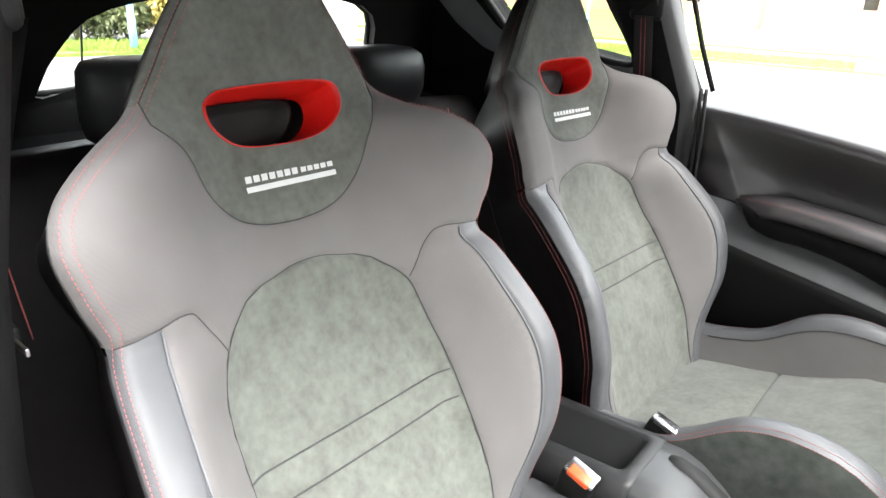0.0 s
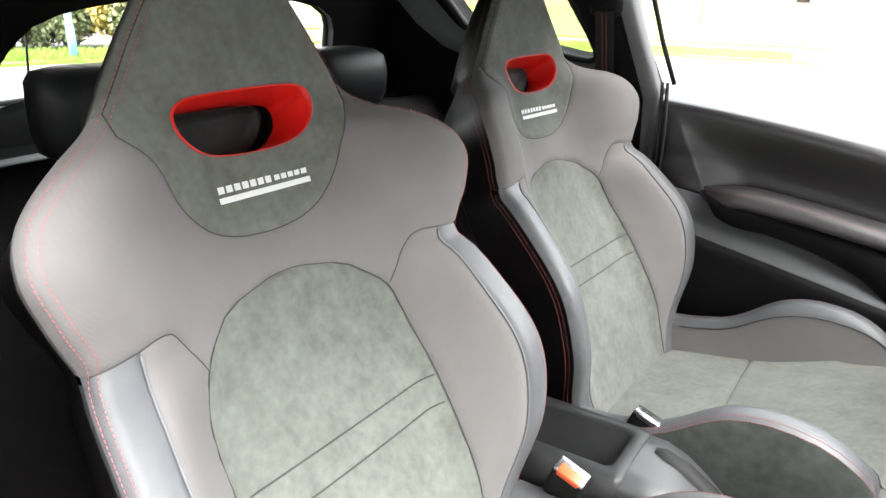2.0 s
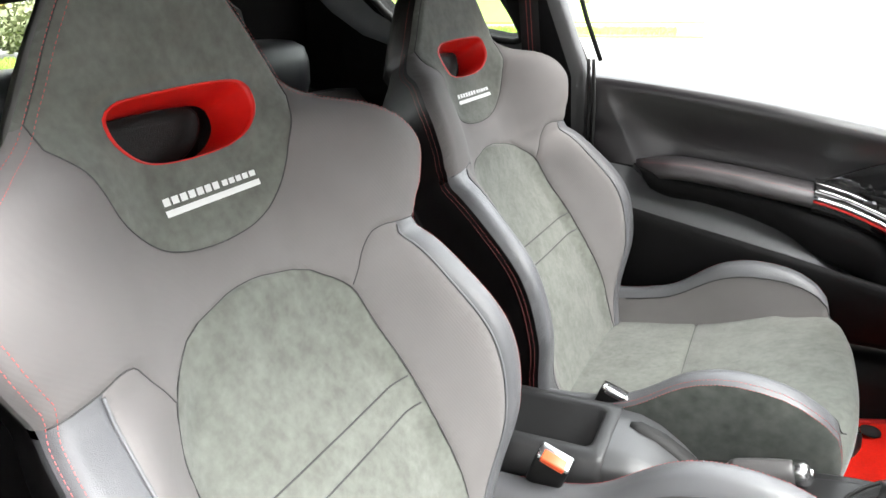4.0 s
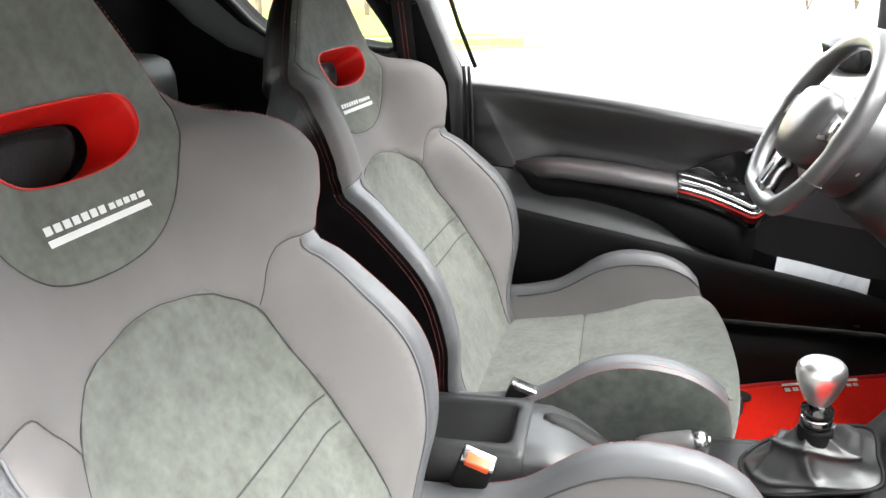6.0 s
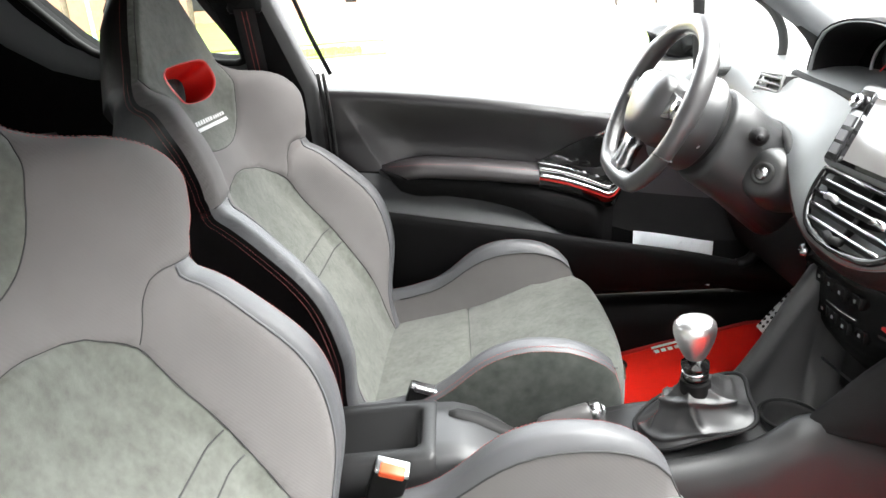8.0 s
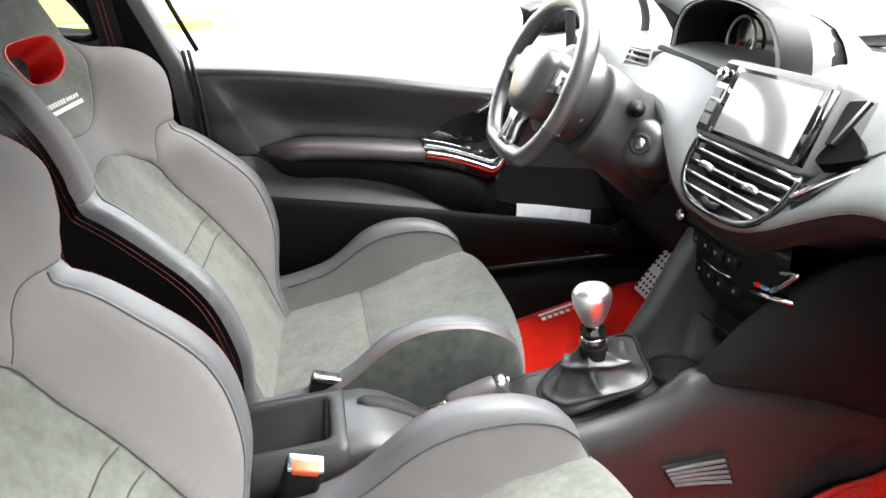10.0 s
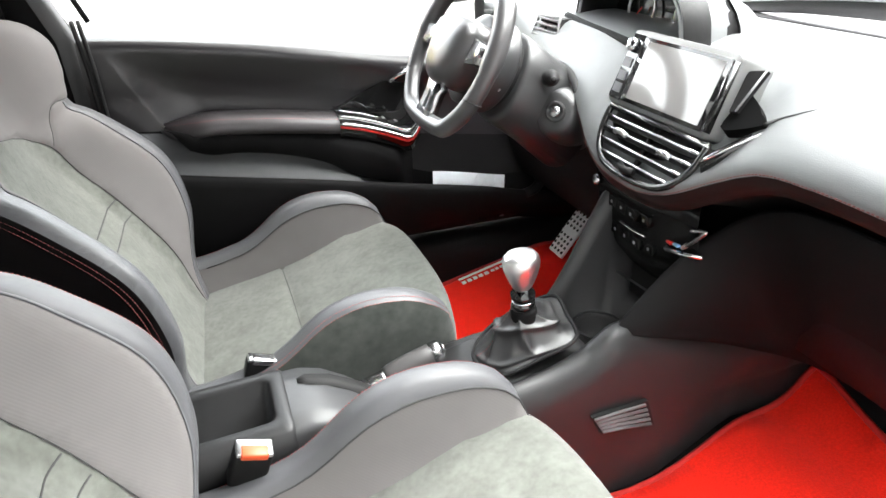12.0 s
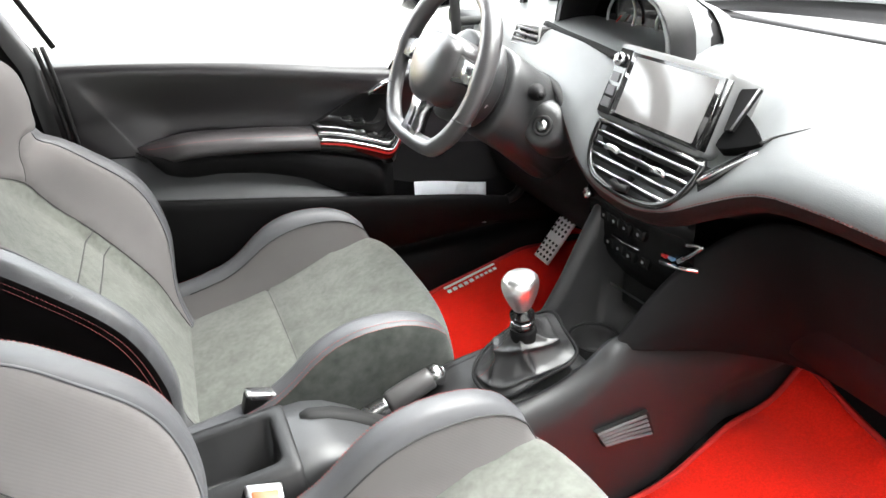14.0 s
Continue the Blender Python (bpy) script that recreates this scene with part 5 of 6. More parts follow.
# black fin and chrome strip beside the screen
bm = bmesh.new()
FIN = [Vector(q) for q in ((.6754, -.1165, .9703), (.7145, -.0965, 1.0130), (.7213, -.1195, 1.0178), (.6785, -.1245, .9728))]
loft(bm, [FIN, [q + Vector((.007, .0, -.004)) for q in FIN]], True, True)
bmesh.ops.recalc_face_normals(bm, faces=bm.faces)
part("side_fin", bm, KNEE, scr, "black side fin", smooth=False)
# near-black colour stands in for the shade inside the deep recess
RECESS_SHADE = material("recess_shade_black", (0.0035, 0.0035, 0.0036), 0.8, vary=0.1, bump=0.2, spec=0.05)
bm = bmesh.new()
web = [tuple(q) for q in smooth_line([(.6815, -.1100, .9629), (.7038, -.1151, .9878), (.7013, -.1363, .9818), (.6956, -.1500, .9732), (.6895, -.1633, .9642), (.6694, -.1174, .9477)], .006, True)]
loft(bm, [web, [(x + .012, y, z - .012) for x, y, z in web]], True, True)
bmesh.ops.recalc_face_normals(bm, faces=bm.faces)
part("fin_recess_shade", bm, RECESS_SHADE, scr, "black block for the shade of the recess beside the screen", smooth=False)
bm = bmesh.new()
pts = [(.650, -.118, .905), (.665, -.135, .922), (.690, -.152, .940), (.722, -.172, .956)]
loft(bm, [[Vector(p) + Vector((0, 0, .012)), Vector(p) + Vector((-.012, -.004, .002)), Vector(p) + Vector((-.006, -.002, -.012)), Vector(p) + Vector((.012, 0, -.004))] for p in smooth_line(pts, .012)], True, True)
part("side_strip", bm, GLOSS, scr)
# thin dark tube paints the shading edge where the dashboard skin bends
bm = bmesh.new()
crease = smooth_line([(.6895, -.1633, .9642), (.7068, -.1650, .9690), (.7155, -.1770, .9760), (.7270, -.1920, .9842), (.7413, -.2042, .9906)], .008)
tube(bm, crease, .002, 6, radii=[.0024 - .0020 * k / (len(crease) - 1) for k in range(len(crease))])
part("skin_crease_shade", bm, RUBBER, dash, "dark line for the shading edge on the dashboard skin")
bm = bmesh.new()
tube(bm, [Vector(p) + Vector((-.013, -.005, .006)) for p in smooth_line(pts, .012)], .0026, 6)
part("chrome_strip", bm, CHROME, scr)
bm = bmesh.new()
tube(bm, [FIN[3] + Vector((-.001, -.001, 0)), FIN[2] + Vector((-.001, -.001, 0))], .0016, 6)
part("fin_edge", bm, PALE_FRAME, scr, "pale edge of the side fin")

# side air vent at the driver's end
sv = empty("side_air_vent", (.755, .53, .975), "small side air vent with pale slats", "air vent")
bm = bmesh.new()
loft(bm, [[(.722 + d, .410, .968), (.722 + d, .512, .962), (.735 + d, .500, 1.006), (.735 + d, .420, 1.010)] for d in (.0, .05)], True, True)
part("vent_backing", bm, RUBBER, sv, smooth=False)
for i in range(5):
    bm = bmesh.new()
    t = i / 4
    z = .964 + .043 * t
    box(bm, (.712 + .012 * t, .412 + .008 * t, z - .0022), (.724 + .012 * t, .512 - .012 * t, z + .0022), .0015)
    part("slat", bm, PALE_FRAME, sv, "pale grey slat")
bm = bmesh.new()
loft(bm, [[(.714, y - .003, .966), (.714, y + .003, .966), (.728, y + .003, 1.006), (.728, y - .003, 1.006)] for y in (.458, .462)], True, True)
part("vent_divider", bm, PLASTIC, sv)
bm = bmesh.new()
tube(bm, [(.716, .408, .964), (.716, .514, .958), (.730, .503, 1.010), (.730, .418, 1.014)], .0035, 6, closed=True)
part("vent_frame", bm, PALE_FRAME, sv)

# instrument cluster under its hood
ic = empty("instrument_cluster", (.86, .32, 1.0), "black instrument cluster hood with two round dials", "instrument cluster")
bm = bmesh.new()
arch = [(.180, .0), (.188, .040), (.215, .075), (.27, .092), (.33, .096), (.39, .092), (.445, .075), (.472, .040), (.480, .0)]
arch = [(.33 + (p.x - .33) * 1.26, p.y * 1.12) for p in smooth_line([(a, b, 0) for a, b in arch], .02)]
def hood_rings(rows, grow):
    return [[(x - .12 * (.46 - y) * (x < .87), .272 + (y - .33) * (k + grow), .992 + z * (h + grow * .5) + lift + grow * .03) for y, z in arch] for x, k, h, lift in rows]


loft(bm, hood_rings(((.792, 1.0, 1.0, .006), (.81, .985, .98, .004), (.84, .96, .95, .0), (.874, .94, .92, -.004)), 0), False)
bmesh.ops.recalc_face_normals(bm, faces=bm.faces)
bmesh.ops.reverse_faces(bm, faces=bm.faces)
part("hood_lining", bm, SOFT_BLACK, ic, "black inside of the cluster hood")
bm = bmesh.new()
loft(bm, hood_rings(((.792, 1.0, 1.0, .006), (.786, 1.0, 1.0, .007)), 0) + hood_rings(((.789, 1.0, 1.0, .006), (.80, 1.01, 1.02, .006), (.84, .96, 1.02, .004), (.93, .80, .75, -.006), (1.00, .66, .3, -.010)), .04), False)
bmesh.ops.recalc_face_normals(bm, faces=bm.faces)
part("hood", bm, DASH_SKIN, ic, "grey soft cluster hood")
bm = bmesh.new()
loft(bm, hood_rings(((.787, 1.003, 1.003, .0075), (.800, 1.013, 1.022, .0075), (.826, .987, 1.022, .0065), (.846, .958, 1.018, .0055)), .043), False)
bmesh.ops.recalc_face_normals(bm, faces=bm.faces)
part("hood_rim", bm, PLASTIC, ic, "black rim of the cluster hood")
bm = bmesh.new()
bm.faces.new([bm.verts.new((.872, .272 + (y - .33) * .98, .985 + z * .98)) for y, z in arch])
part("dial_panel", bm, GLOSS, ic, smooth=False)
bm = bmesh.new()
loft(bm, [[(.768, .470, z), (.735, .140, z), (.86, .08, z), (.88, .470, z)] for z in (.985, 1.004)], True, True)
tube(bm, smooth_line([(.772, .462, 1.010), (.760, .38, 1.006), (.750, .27, 1.002), (.735, .16, 1.000), (.745, .13, 1.006)], .02), .008, 8)
part("cluster_shelf", bm, KNEE, ic, "black shelf under the dials")
for y in (.205, .345):
    bm = bmesh.new()
    m = look((.868, y, 1.032), (1.9, y, .9))
    tube(bm, [m @ Vector((.040 * math.cos(a), .040 * math.sin(a), .006)) for a in (2 * math.pi * k / 32 for k in range(32))], .0028, 6, closed=True)
    dial = part("dial_ring", bm, SATIN, ic)
    bm = bmesh.new()
    tube(bm, [m @ Vector((0, 0, .006)), m @ Vector((-.018, -.020, .006))], .0014, 5)
    part("needle", bm, RED_PLASTIC, dial)

# ---------------------------------------------------------------- steering wheel and column
WC, WT = Vector((.478, .339, .986)), radians(25.8)
WN, WU = Vector((-math.cos(WT), 0, math.sin(WT))), Vector((math.sin(WT), 0, math.cos(WT)))


def on_wheel(a, b, d=0.0):
    return WC + Vector((0, a, 0)) + WU * b + WN * d


def steering_wheel():
    th = empty("steering_wheel", WC, "flat-bottomed dark leather steering wheel with satin metal spokes", "steering wheel")
    rim = []
    for k in range(72):
        a = 2 * math.pi * k / 72
        c, s = math.cos(a), math.sin(a)
        x, y = .158 * math.copysign(abs(c) ** .95, c), .142 * math.copysign(abs(s) ** .95, s)
        if y < -.122:
            y = -.122 - (-.122 - y) * .3
        rim.append((x, y))
    bm = bmesh.new()
    rings = []
    for i, (x, y) in enumerate(rim):
        r = Vector((x, y)).normalized()
        fat = 1.15 if abs(abs(x) - .145) < .03 and y > 0 else 1.0
        rings.append([on_wheel(x + r.x * .0165 * fat * math.cos(b), y + r.y * .0165 * fat * math.cos(b), .0145 * fat * math.sin(b)) for b in (2 * math.pi * q / 14 for q in range(14))])
    rings.append(rings[0])
    loft(bm, rings)
    bmesh.ops.remove_doubles(bm, verts=bm.verts, dist=1e-5)
    bmesh.ops.recalc_face_normals(bm, faces=bm.faces)
    part("rim", bm, WHEEL_LEATHER, th, "smooth dark grey leather rim")
    pad = [(q.x, q.y) for q in smooth_line([(-.074, .036, 0), (-.05, .054, 0), (0, .058, 0), (.05, .054, 0), (.074, .036, 0), (.066, -.018, 0), (.038, -.052, 0), (0, -.062, 0), (-.038, -.052, 0), (-.066, -.018, 0)], .015, True)]
    bm = bmesh.new()
    loft(bm, [[on_wheel(x * k, y * k, d) for x, y in pad] for k, d in ((1.02, -.035), (1.04, -.005), (1.0, .012), (.9, .022), (.6, .030), (.2, .033))], True, True)
    bmesh.ops.recalc_face_normals(bm, faces=bm.faces)
    part("hub_pad", bm, WHEEL_LEATHER, th, "dark grey airbag pad")
    for s in (-1, 1):
        bm = bmesh.new()
        loft(bm, [[on_wheel(s * x, y + h, d + .008), on_wheel(s * x, y - h, d + .008), on_wheel(s * x, y - h * .9, d - .010), on_wheel(s * x, y + h * .9, d - .010)] for x, y, h, d in ((.060, .014, .024, -.004), (.090, .012, .021, -.004), (.120, .012, .019, -.002), (.148, .014, .022, 0))], True, True)
        bmesh.ops.recalc_face_normals(bm, faces=bm.faces)
        spoke = part("spoke", bm, PLASTIC, th)
        bm = bmesh.new()
        loft(bm, [[on_wheel(s * x, y + h, .0085), on_wheel(s * x, y - h, .0085), on_wheel(s * x, y - h, .004), on_wheel(s * x, y + h, .004)] for x, y, h in ((.080, .012, .021), (.110, .012, .017), (.138, .012, .015))], True, True)
        part("spoke_buttons", bm, SATIN, spoke, "satin metal button panel")
    bm = bmesh.new()
    loft(bm, [[on_wheel(-w, y, .012), on_wheel(w, y, .012), on_wheel(w * .95, y, -.008), on_wheel(-w * .95, y, -.008)] for y, w in ((-.050, .030), (-.080, .022), (-.105, .026), (-.122, .034))], True, True)
    bmesh.ops.recalc_face_normals(bm, faces=bm.faces)
    low = part("lower_spoke", bm, SATIN, th, "satin metal lower spoke")
    bm = bmesh.new()
    loft(bm, [[on_wheel(-w, y, .013), on_wheel(w, y, .013), on_wheel(w, y, .010), on_wheel(-w, y, .010)] for y, w in ((-.074, .003), (-.108, .006))], True, True)
    part("spoke_gap", bm, RUBBER, low)
    bm = bmesh.new()
    tube(bm, [on_wheel(.147 + .0175 * math.cos(b), -.06, .0155 * math.sin(b)) for b in np.linspace(0, 6.28, 14)], .0012, 4)
    part("rim_seam", bm, PIPING, th)
    bm = bmesh.new()
    tube(bm, [on_wheel(-.147 + .0175 * math.cos(b), -.06, .0155 * math.sin(b)) for b in np.linspace(0, 6.28, 14)], .0012, 4)
    part("rim_seam", bm, PIPING, th)


WHEEL_LEATHER = material("smooth_dark_leather", (0.0480, 0.0460, 0.0470), 0.34, vary=0.15, scale=30, bump=0.2, bump_scale=900, spec=1.0)
steering_wheel()

GREY_DARK = material("dark_grey_satin_plastic", (0.024, 0.0244, 0.025), 0.36, vary=0.1, bump=0.2, bump_scale=700, spec=0.65)
COVER_GREY = material("grey_satin_console_plastic", (0.052, 0.053, 0.055), 0.36, vary=0.1, bump=0.25, bump_scale=700, spec=0.5)
col = empty("steering_column", (.62, .325, .88), "dark grey steering column shroud with ignition lock and stalk", "steering column")
bm = bmesh.new()
rings = []
for d, rx, rz, dz in ((-.098, .078, .074, -.006), (-.100, .084, .080, -.007), (-.107, .087, .083, -.009), (-.17, .088, .082, -.024), (-.25, .097, .092, -.04)):
    rings.append([WC + WN * d + Vector((0, rx * math.copysign(abs(math.cos(b)) ** .8, math.cos(b)), dz)) + WU * (rz * math.copysign(abs(math.sin(b)) ** .8, math.sin(b))) for b in (2 * math.pi * k / 28 for k in range(28))])
loft(bm, rings, True, True)
bmesh.ops.recalc_face_normals(bm, faces=bm.faces)
part("shroud", bm, GREY_DARK, col, "dark grey column shroud")


def round_column(bm, steps):
    loft(bm, [[WC + WN * d + Vector((0, r * math.cos(b), 0)) + WU * (r * math.sin(b)) for b in (2 * math.pi * k / 40 for k in range(40))] for d, r in steps], True, True)
    bmesh.ops.recalc_face_normals(bm, faces=bm.faces)


bm = bmesh.new()
round_column(bm, ((-.030, .050), (-.034, .076), (-.038, .080), (-.084, .083), (-.088, .081)))
collar = part("column_collar", bm, GREY_DARK, col, "dark grey collar behind the wheel")
bm = bmesh.new()
round_column(bm, ((-.085, .066), (-.103, .070)))
part("collar_gap", bm, RUBBER, collar)
bm = bmesh.new()
lathe(bm, [(.0032, .0), (.0032, .0012), (.002, .0012), (.002, .0004), (0, .0004)], look(WC + WN * -.072 + Vector((0, -.083 * .94, 0)) + WU * (-.083 * .34), WC), 12)
part("collar_screw", bm, SATIN, collar)
bm = bmesh.new()
rings = []
IG = Vector((.626, .232, .888))
ID = Vector((-.72, -.60, .34)).normalized()
ia = ID.orthogonal().normalized()
ib = ID.cross(ia)
for d, r in ((-.10, .062), (-.055, .054), (-.018, .044), (-.004, .036), (.0, .026)):
    rings.append([IG + ID * d + r * (math.cos(b) * ia + math.sin(b) * ib) for b in (2 * math.pi * k / 24 for k in range(24))])
loft(bm, rings, True, True)
bmesh.ops.recalc_face_normals(bm, faces=bm.faces)
part("ignition_housing", bm, GREY_DARK, col)
bm = bmesh.new()
mi = Matrix((ia, ib, ID)).transposed().to_4x4()
mi.translation = IG
lathe(bm, [(.0185, .0), (.0185, .004), (.013, .005), (.012, .002), (0, .002)], mi, 24)
lock = part("ignition_lock", bm, RUBBER, col)
bm = bmesh.new()
lathe(bm, [(.0095, .002), (.0095, .005), (0, .0055)], mi, 20)
part("key_slot", bm, SATIN, lock)
bm = bmesh.new()
tube(bm, smooth_line([(.630, .275, .940), (.615, .235, .947), (.606, .210, .951), (.598, .195, .953)], .006), .012, 12, radii=[.011, .0112, .0118, .0125, .0135, .0145, .0150, .0150, .0140, .0125, .010, .007, .005, .004, .003, .003, .003, .003][:len(smooth_line([(.630, .275, .940), (.615, .235, .947), (.606, .210, .951), (.598, .195, .953)], .006))])
part("stalk", bm, SOFT_BLACK, col, "black wiper stalk")
bm = bmesh.new()
tube(bm, smooth_line([(.712, .46, .948), (.705, .40, .946), (.690, .33, .944), (.676, .27, .938), (.668, .235, .920), (.664, .220, .895)], .015), .008, 8)
part("shroud_gap", bm, RUBBER, col, "dark gap round the column shroud")

# ---------------------------------------------------------------- centre stack and console
CONSOLE_SKIN = material("dark_grey_grained_console", (0.019, 0.0192, 0.0198), 0.42, vary=0.12, scale=25, bump=0.35, bump_scale=700, spec=0.5)
con = empty("centre_console", (.40, .0, .30), "black plastic centre console with tray, gear lever surround and cup holder", "console")
CREST = hermite([.30, .38, .49, .535, .575, .62, .68, .76, .86, 1.0], [.545, .570, .592, .612, .640, .640, .622, .596, .580, .57])
LEFT = hermite([.30, .40, .50, .55, .587, .634, .655, .70, 1.0], [.545, .560, .575, .602, .660, .755, .792, .80, .79])
bm = bmesh.new()
rows = []
for x in sorted(list(np.linspace(.315, 1.0, 48)) + [.560, .568, .574]):
    c, l = float(CREST(x)), float(LEFT(x))
    base = min(.588, float(hermite([.30, .36, .46, .60, 1.0], [.535, .556, .572, .585, .585])(x)))
    base -= .052 * max(0.0, min(1.0, (x - .562) / .012)) * max(0.0, min(1.0, (.70 - x) / .03))
    z0 = float(FLOOR(x)) + .004
    foot = .034 * max(0.0, min(1.0, (x - .66) / .18))
    rows.append([(x, -.114 + foot, z0), (x, -.108 + foot, z0 + .06), (x, -.100 + foot * .6, min(.47, c - .07)), (x, -.096, c - .050), (x, -.088, c - .018), (x, -.078, c - .005), (x, -.064, c), (x, -.055, c - .004), (x, -.050, min(c - .012, max(base, c - .05))), (x, -.048, base),
                 (x, .0, base - .001), (x, .080, base), (x, .083, max(base, l - .05)), (x, .088, l - .004), (x, .096, l), (x, .104, l - .004), (x, .112, l - .03), (x, .122, min(.47, l - .06)), (x, .134, z0 + .06), (x, .146, z0)])
loft(bm, rows, False)
bmesh.ops.recalc_face_normals(bm, faces=bm.faces)
part("console_body", bm, CONSOLE_SKIN, con, "grained dark grey plastic console body")
for i in range(5):
    bm = bmesh.new()
    a = Vector((.531 + i * .0042, -.1065, .5065 - i * .0072))
    b = Vector((.622 + i * .0042, -.1065, .5085 - i * .0108))
    loft(bm, [[p + Vector((0, -.005, .0015)), p + Vector((0, -.005, -.0017)), p + Vector((0, .006, -.0026)), p + Vector((0, .006, .0026))] for p in (a, a.lerp(b, .5) + Vector((0, 0, .0015)), b)], True, True)
    part("grille_slat", bm, TRIM_GREY, con, "pale grey grille slat")
bm = bmesh.new()
loft(bm, [[(.527, y, .511), (.627, y, .514), (.646, y, .460), (.546, y, .473)] for y in (-.1005, -.1075)], True, True)
bmesh.ops.recalc_face_normals(bm, faces=bm.faces)
part("grille_backing", bm, RUBBER, con, smooth=False)
# rear tray
bm = bmesh.new()


def ring_at(x0, x1, y0, y1, z0, z1, r=.012, k=4):
    pts = []
    for cx, cy, a0 in ((x1 - r, y1 - r, 0), (x0 + r, y1 - r, 90), (x0 + r, y0 + r, 180), (x1 - r, y0 + r, 270)):
        for i in range(k):
            a = radians(a0 + 90 * i / (k - 1))
            x = cx + r * math.cos(a)
            pts.append((x, cy + r * math.sin(a), z0 + (z1 - z0) * (x - x0) / (x1 - x0)))
    return pts


loft(bm, [ring_at(-.16, .098, -.078, .082, .30, .30), ring_at(-.16, .098, -.074, .080, .55, .56), ring_at(-.158, .096, -.068, .076, .583, .596), ring_at(-.154, .092, -.062, .071, .588, .601),
          ring_at(-.128, .076, -.044, .055, .588, .601), ring_at(-.124, .072, -.040, .051, .584, .597), ring_at(-.118, .066, -.036, .047, .51, .515)], True)
bm.faces.new([v for v in bm.verts][-16:])
bmesh.ops.recalc_face_normals(bm, faces=bm.faces)
part("rear_tray", bm, CONSOLE_SKIN, con, "open black storage tray")
bm = bmesh.new()
loft(bm, [[(x, -.064 + n, z - .05), (x, -.066 + n, z - .014), (x, -.058 + n, z - .003), (x, -.03, z), (x, .03, z + .001), (x, .066 - n, z - .002), (x, .074 - n, z - .014), (x, .076 - n, z - .06)] for x, z, n in ((.094, .600, 0), (.12, .600, 0), (.15, .592, .002), (.185, .572, .006), (.22, .545, .010), (.26, .525, .012), (.33, .525, .012))], False)
bmesh.ops.recalc_face_normals(bm, faces=bm.faces)
part("brake_cover", bm, COVER_GREY, con, "grey satin brake lever cover")
bm = bmesh.new()
loft(bm, [[(x, .030 - w, z + .003), (x, .030 + w, z + .003), (x, .030 + w, z - .02), (x, .030 - w, z - .02)] for x, z, w in ((.112, .600, .005), (.125, .600, .011), (.16, .589, .013), (.20, .565, .014), (.245, .533, .014))], True, True)
part("brake_slot", bm, RUBBER, con)
bm = bmesh.new()
box(bm, (.09, -.072, .30), (.33, .085, .50), .01)
part("console_base", bm, PLASTIC, con)
# cup holder
bm = bmesh.new()
lathe(bm, [(.043, 0), (.043, .046), (.041, .049), (.038, .047), (.0365, .04), (.034, .003), (0, .002)], Matrix.Translation((.610, .022, .531)), 32)
cup = part("cup_holder", bm, RUBBER, con, "round black cup holder")
bm = bmesh.new()
tube(bm, [(.610 + .041 * math.cos(a), .022 + .041 * math.sin(a), .580) for a in (2 * math.pi * k / 32 for k in range(32))], .003, 6, closed=True)
part("cup_ring", bm, PLASTIC, cup)

# climate panel
CLIMATE = material("black_glossy_control_plastic", (0.006, 0.006, 0.006), 0.22, vary=0.1, bump=0, spec=0.16)
cl = empty("climate_panel", (.67, .01, .75), "gloss black climate control panel with two rows of buttons", "control panel")


def cl_at(y, z, d=0.0):
    bow = .035 * max(0, -(y - .02)) / .12 + 6.0 * max(0, -(y + .070)) ** 2
    return Vector((.655 + bow + (.80 - z) * .16 - d, y, z + d * .15))


bm = bmesh.new()
loft(bm, [[cl_at(y, z, d) for y, z, d in ((yy, .835, -.03), (yy, .828, 0), (yy, .79, .005), (yy, .775, .001), (yy, .742, .005), (yy, .705, .003), (yy, .690, -.004), (yy, .62, -.06))] for yy in np.linspace(-.088, .125, 14)], False)
bmesh.ops.recalc_face_normals(bm, faces=bm.faces)
part("panel_face", bm, CLIMATE, cl, "gloss black panel face")
for z, n, y0 in ((.776, 5, .105), (.728, 5, .098)):
    for i in range(n):
        y = y0 - i * .0262
        bm = bmesh.new()
        c = cl_at(y, z - .0025 * i * .4, .004)
        box(bm, (c.x - .0028, c.y - .0123, c.z - .0095), (c.x + .008, c.y + .0123, c.z + .0095), .0022)
        b = part("button", bm, CLIMATE, cl)
        bm = bmesh.new()
        box(bm, (c.x - .0034, c.y - .0022, c.z - .0022), (c.x - .002, c.y + .0022, c.z + .0022), 0)
        part("button_mark", bm, TRIM_GREY, b, smooth=False)
bm = bmesh.new()
tube(bm, [cl_at(y, .7455 - .001 * k, .0062) for k, y in enumerate((.06, .03, .0))], .0014, 6)
part("chrome_line", bm, CHROME, cl)
bm = bmesh.new()
lathe(bm, [(.009, 0), (.009, .008), (.006, .010), (0, .010)], look(cl_at(.118, .800, .004), cl_at(.118, .80, -1)), 16)
part("hazard_knob", bm, CHROME, cl)
for y, mat, nm in ((-.045, RED_PLASTIC, "red_marker"), (-.056, BLUE_PAINT, "blue_marker")):
    bm = bmesh.new()
    c = cl_at(y, .752, .006)
    box(bm, (c.x - .003, c.y - .0055, c.z - .0022), (c.x + .004, c.y + .0055, c.z + .0022), .001)
    part(nm, bm, mat, cl)
bm = bmesh.new()
tube(bm, [cl_at(-.040, .740, .009), cl_at(-.07, .742, .010), cl_at(-.098, .748, .009)], .004, 8)
part("slider", bm, CHROME, cl)
bm = bmesh.new()
tube(bm, smooth_line([(.682, -.078, .7855), (.682, -.095, .792), (.681, -.107, .7965), (.680, -.108, .794), (.680, -.090, .774), (.680, -.069, .754)], .004), .0033, 8)
part("corner_trim", bm, SATIN, cl, "bent chrome corner trim")
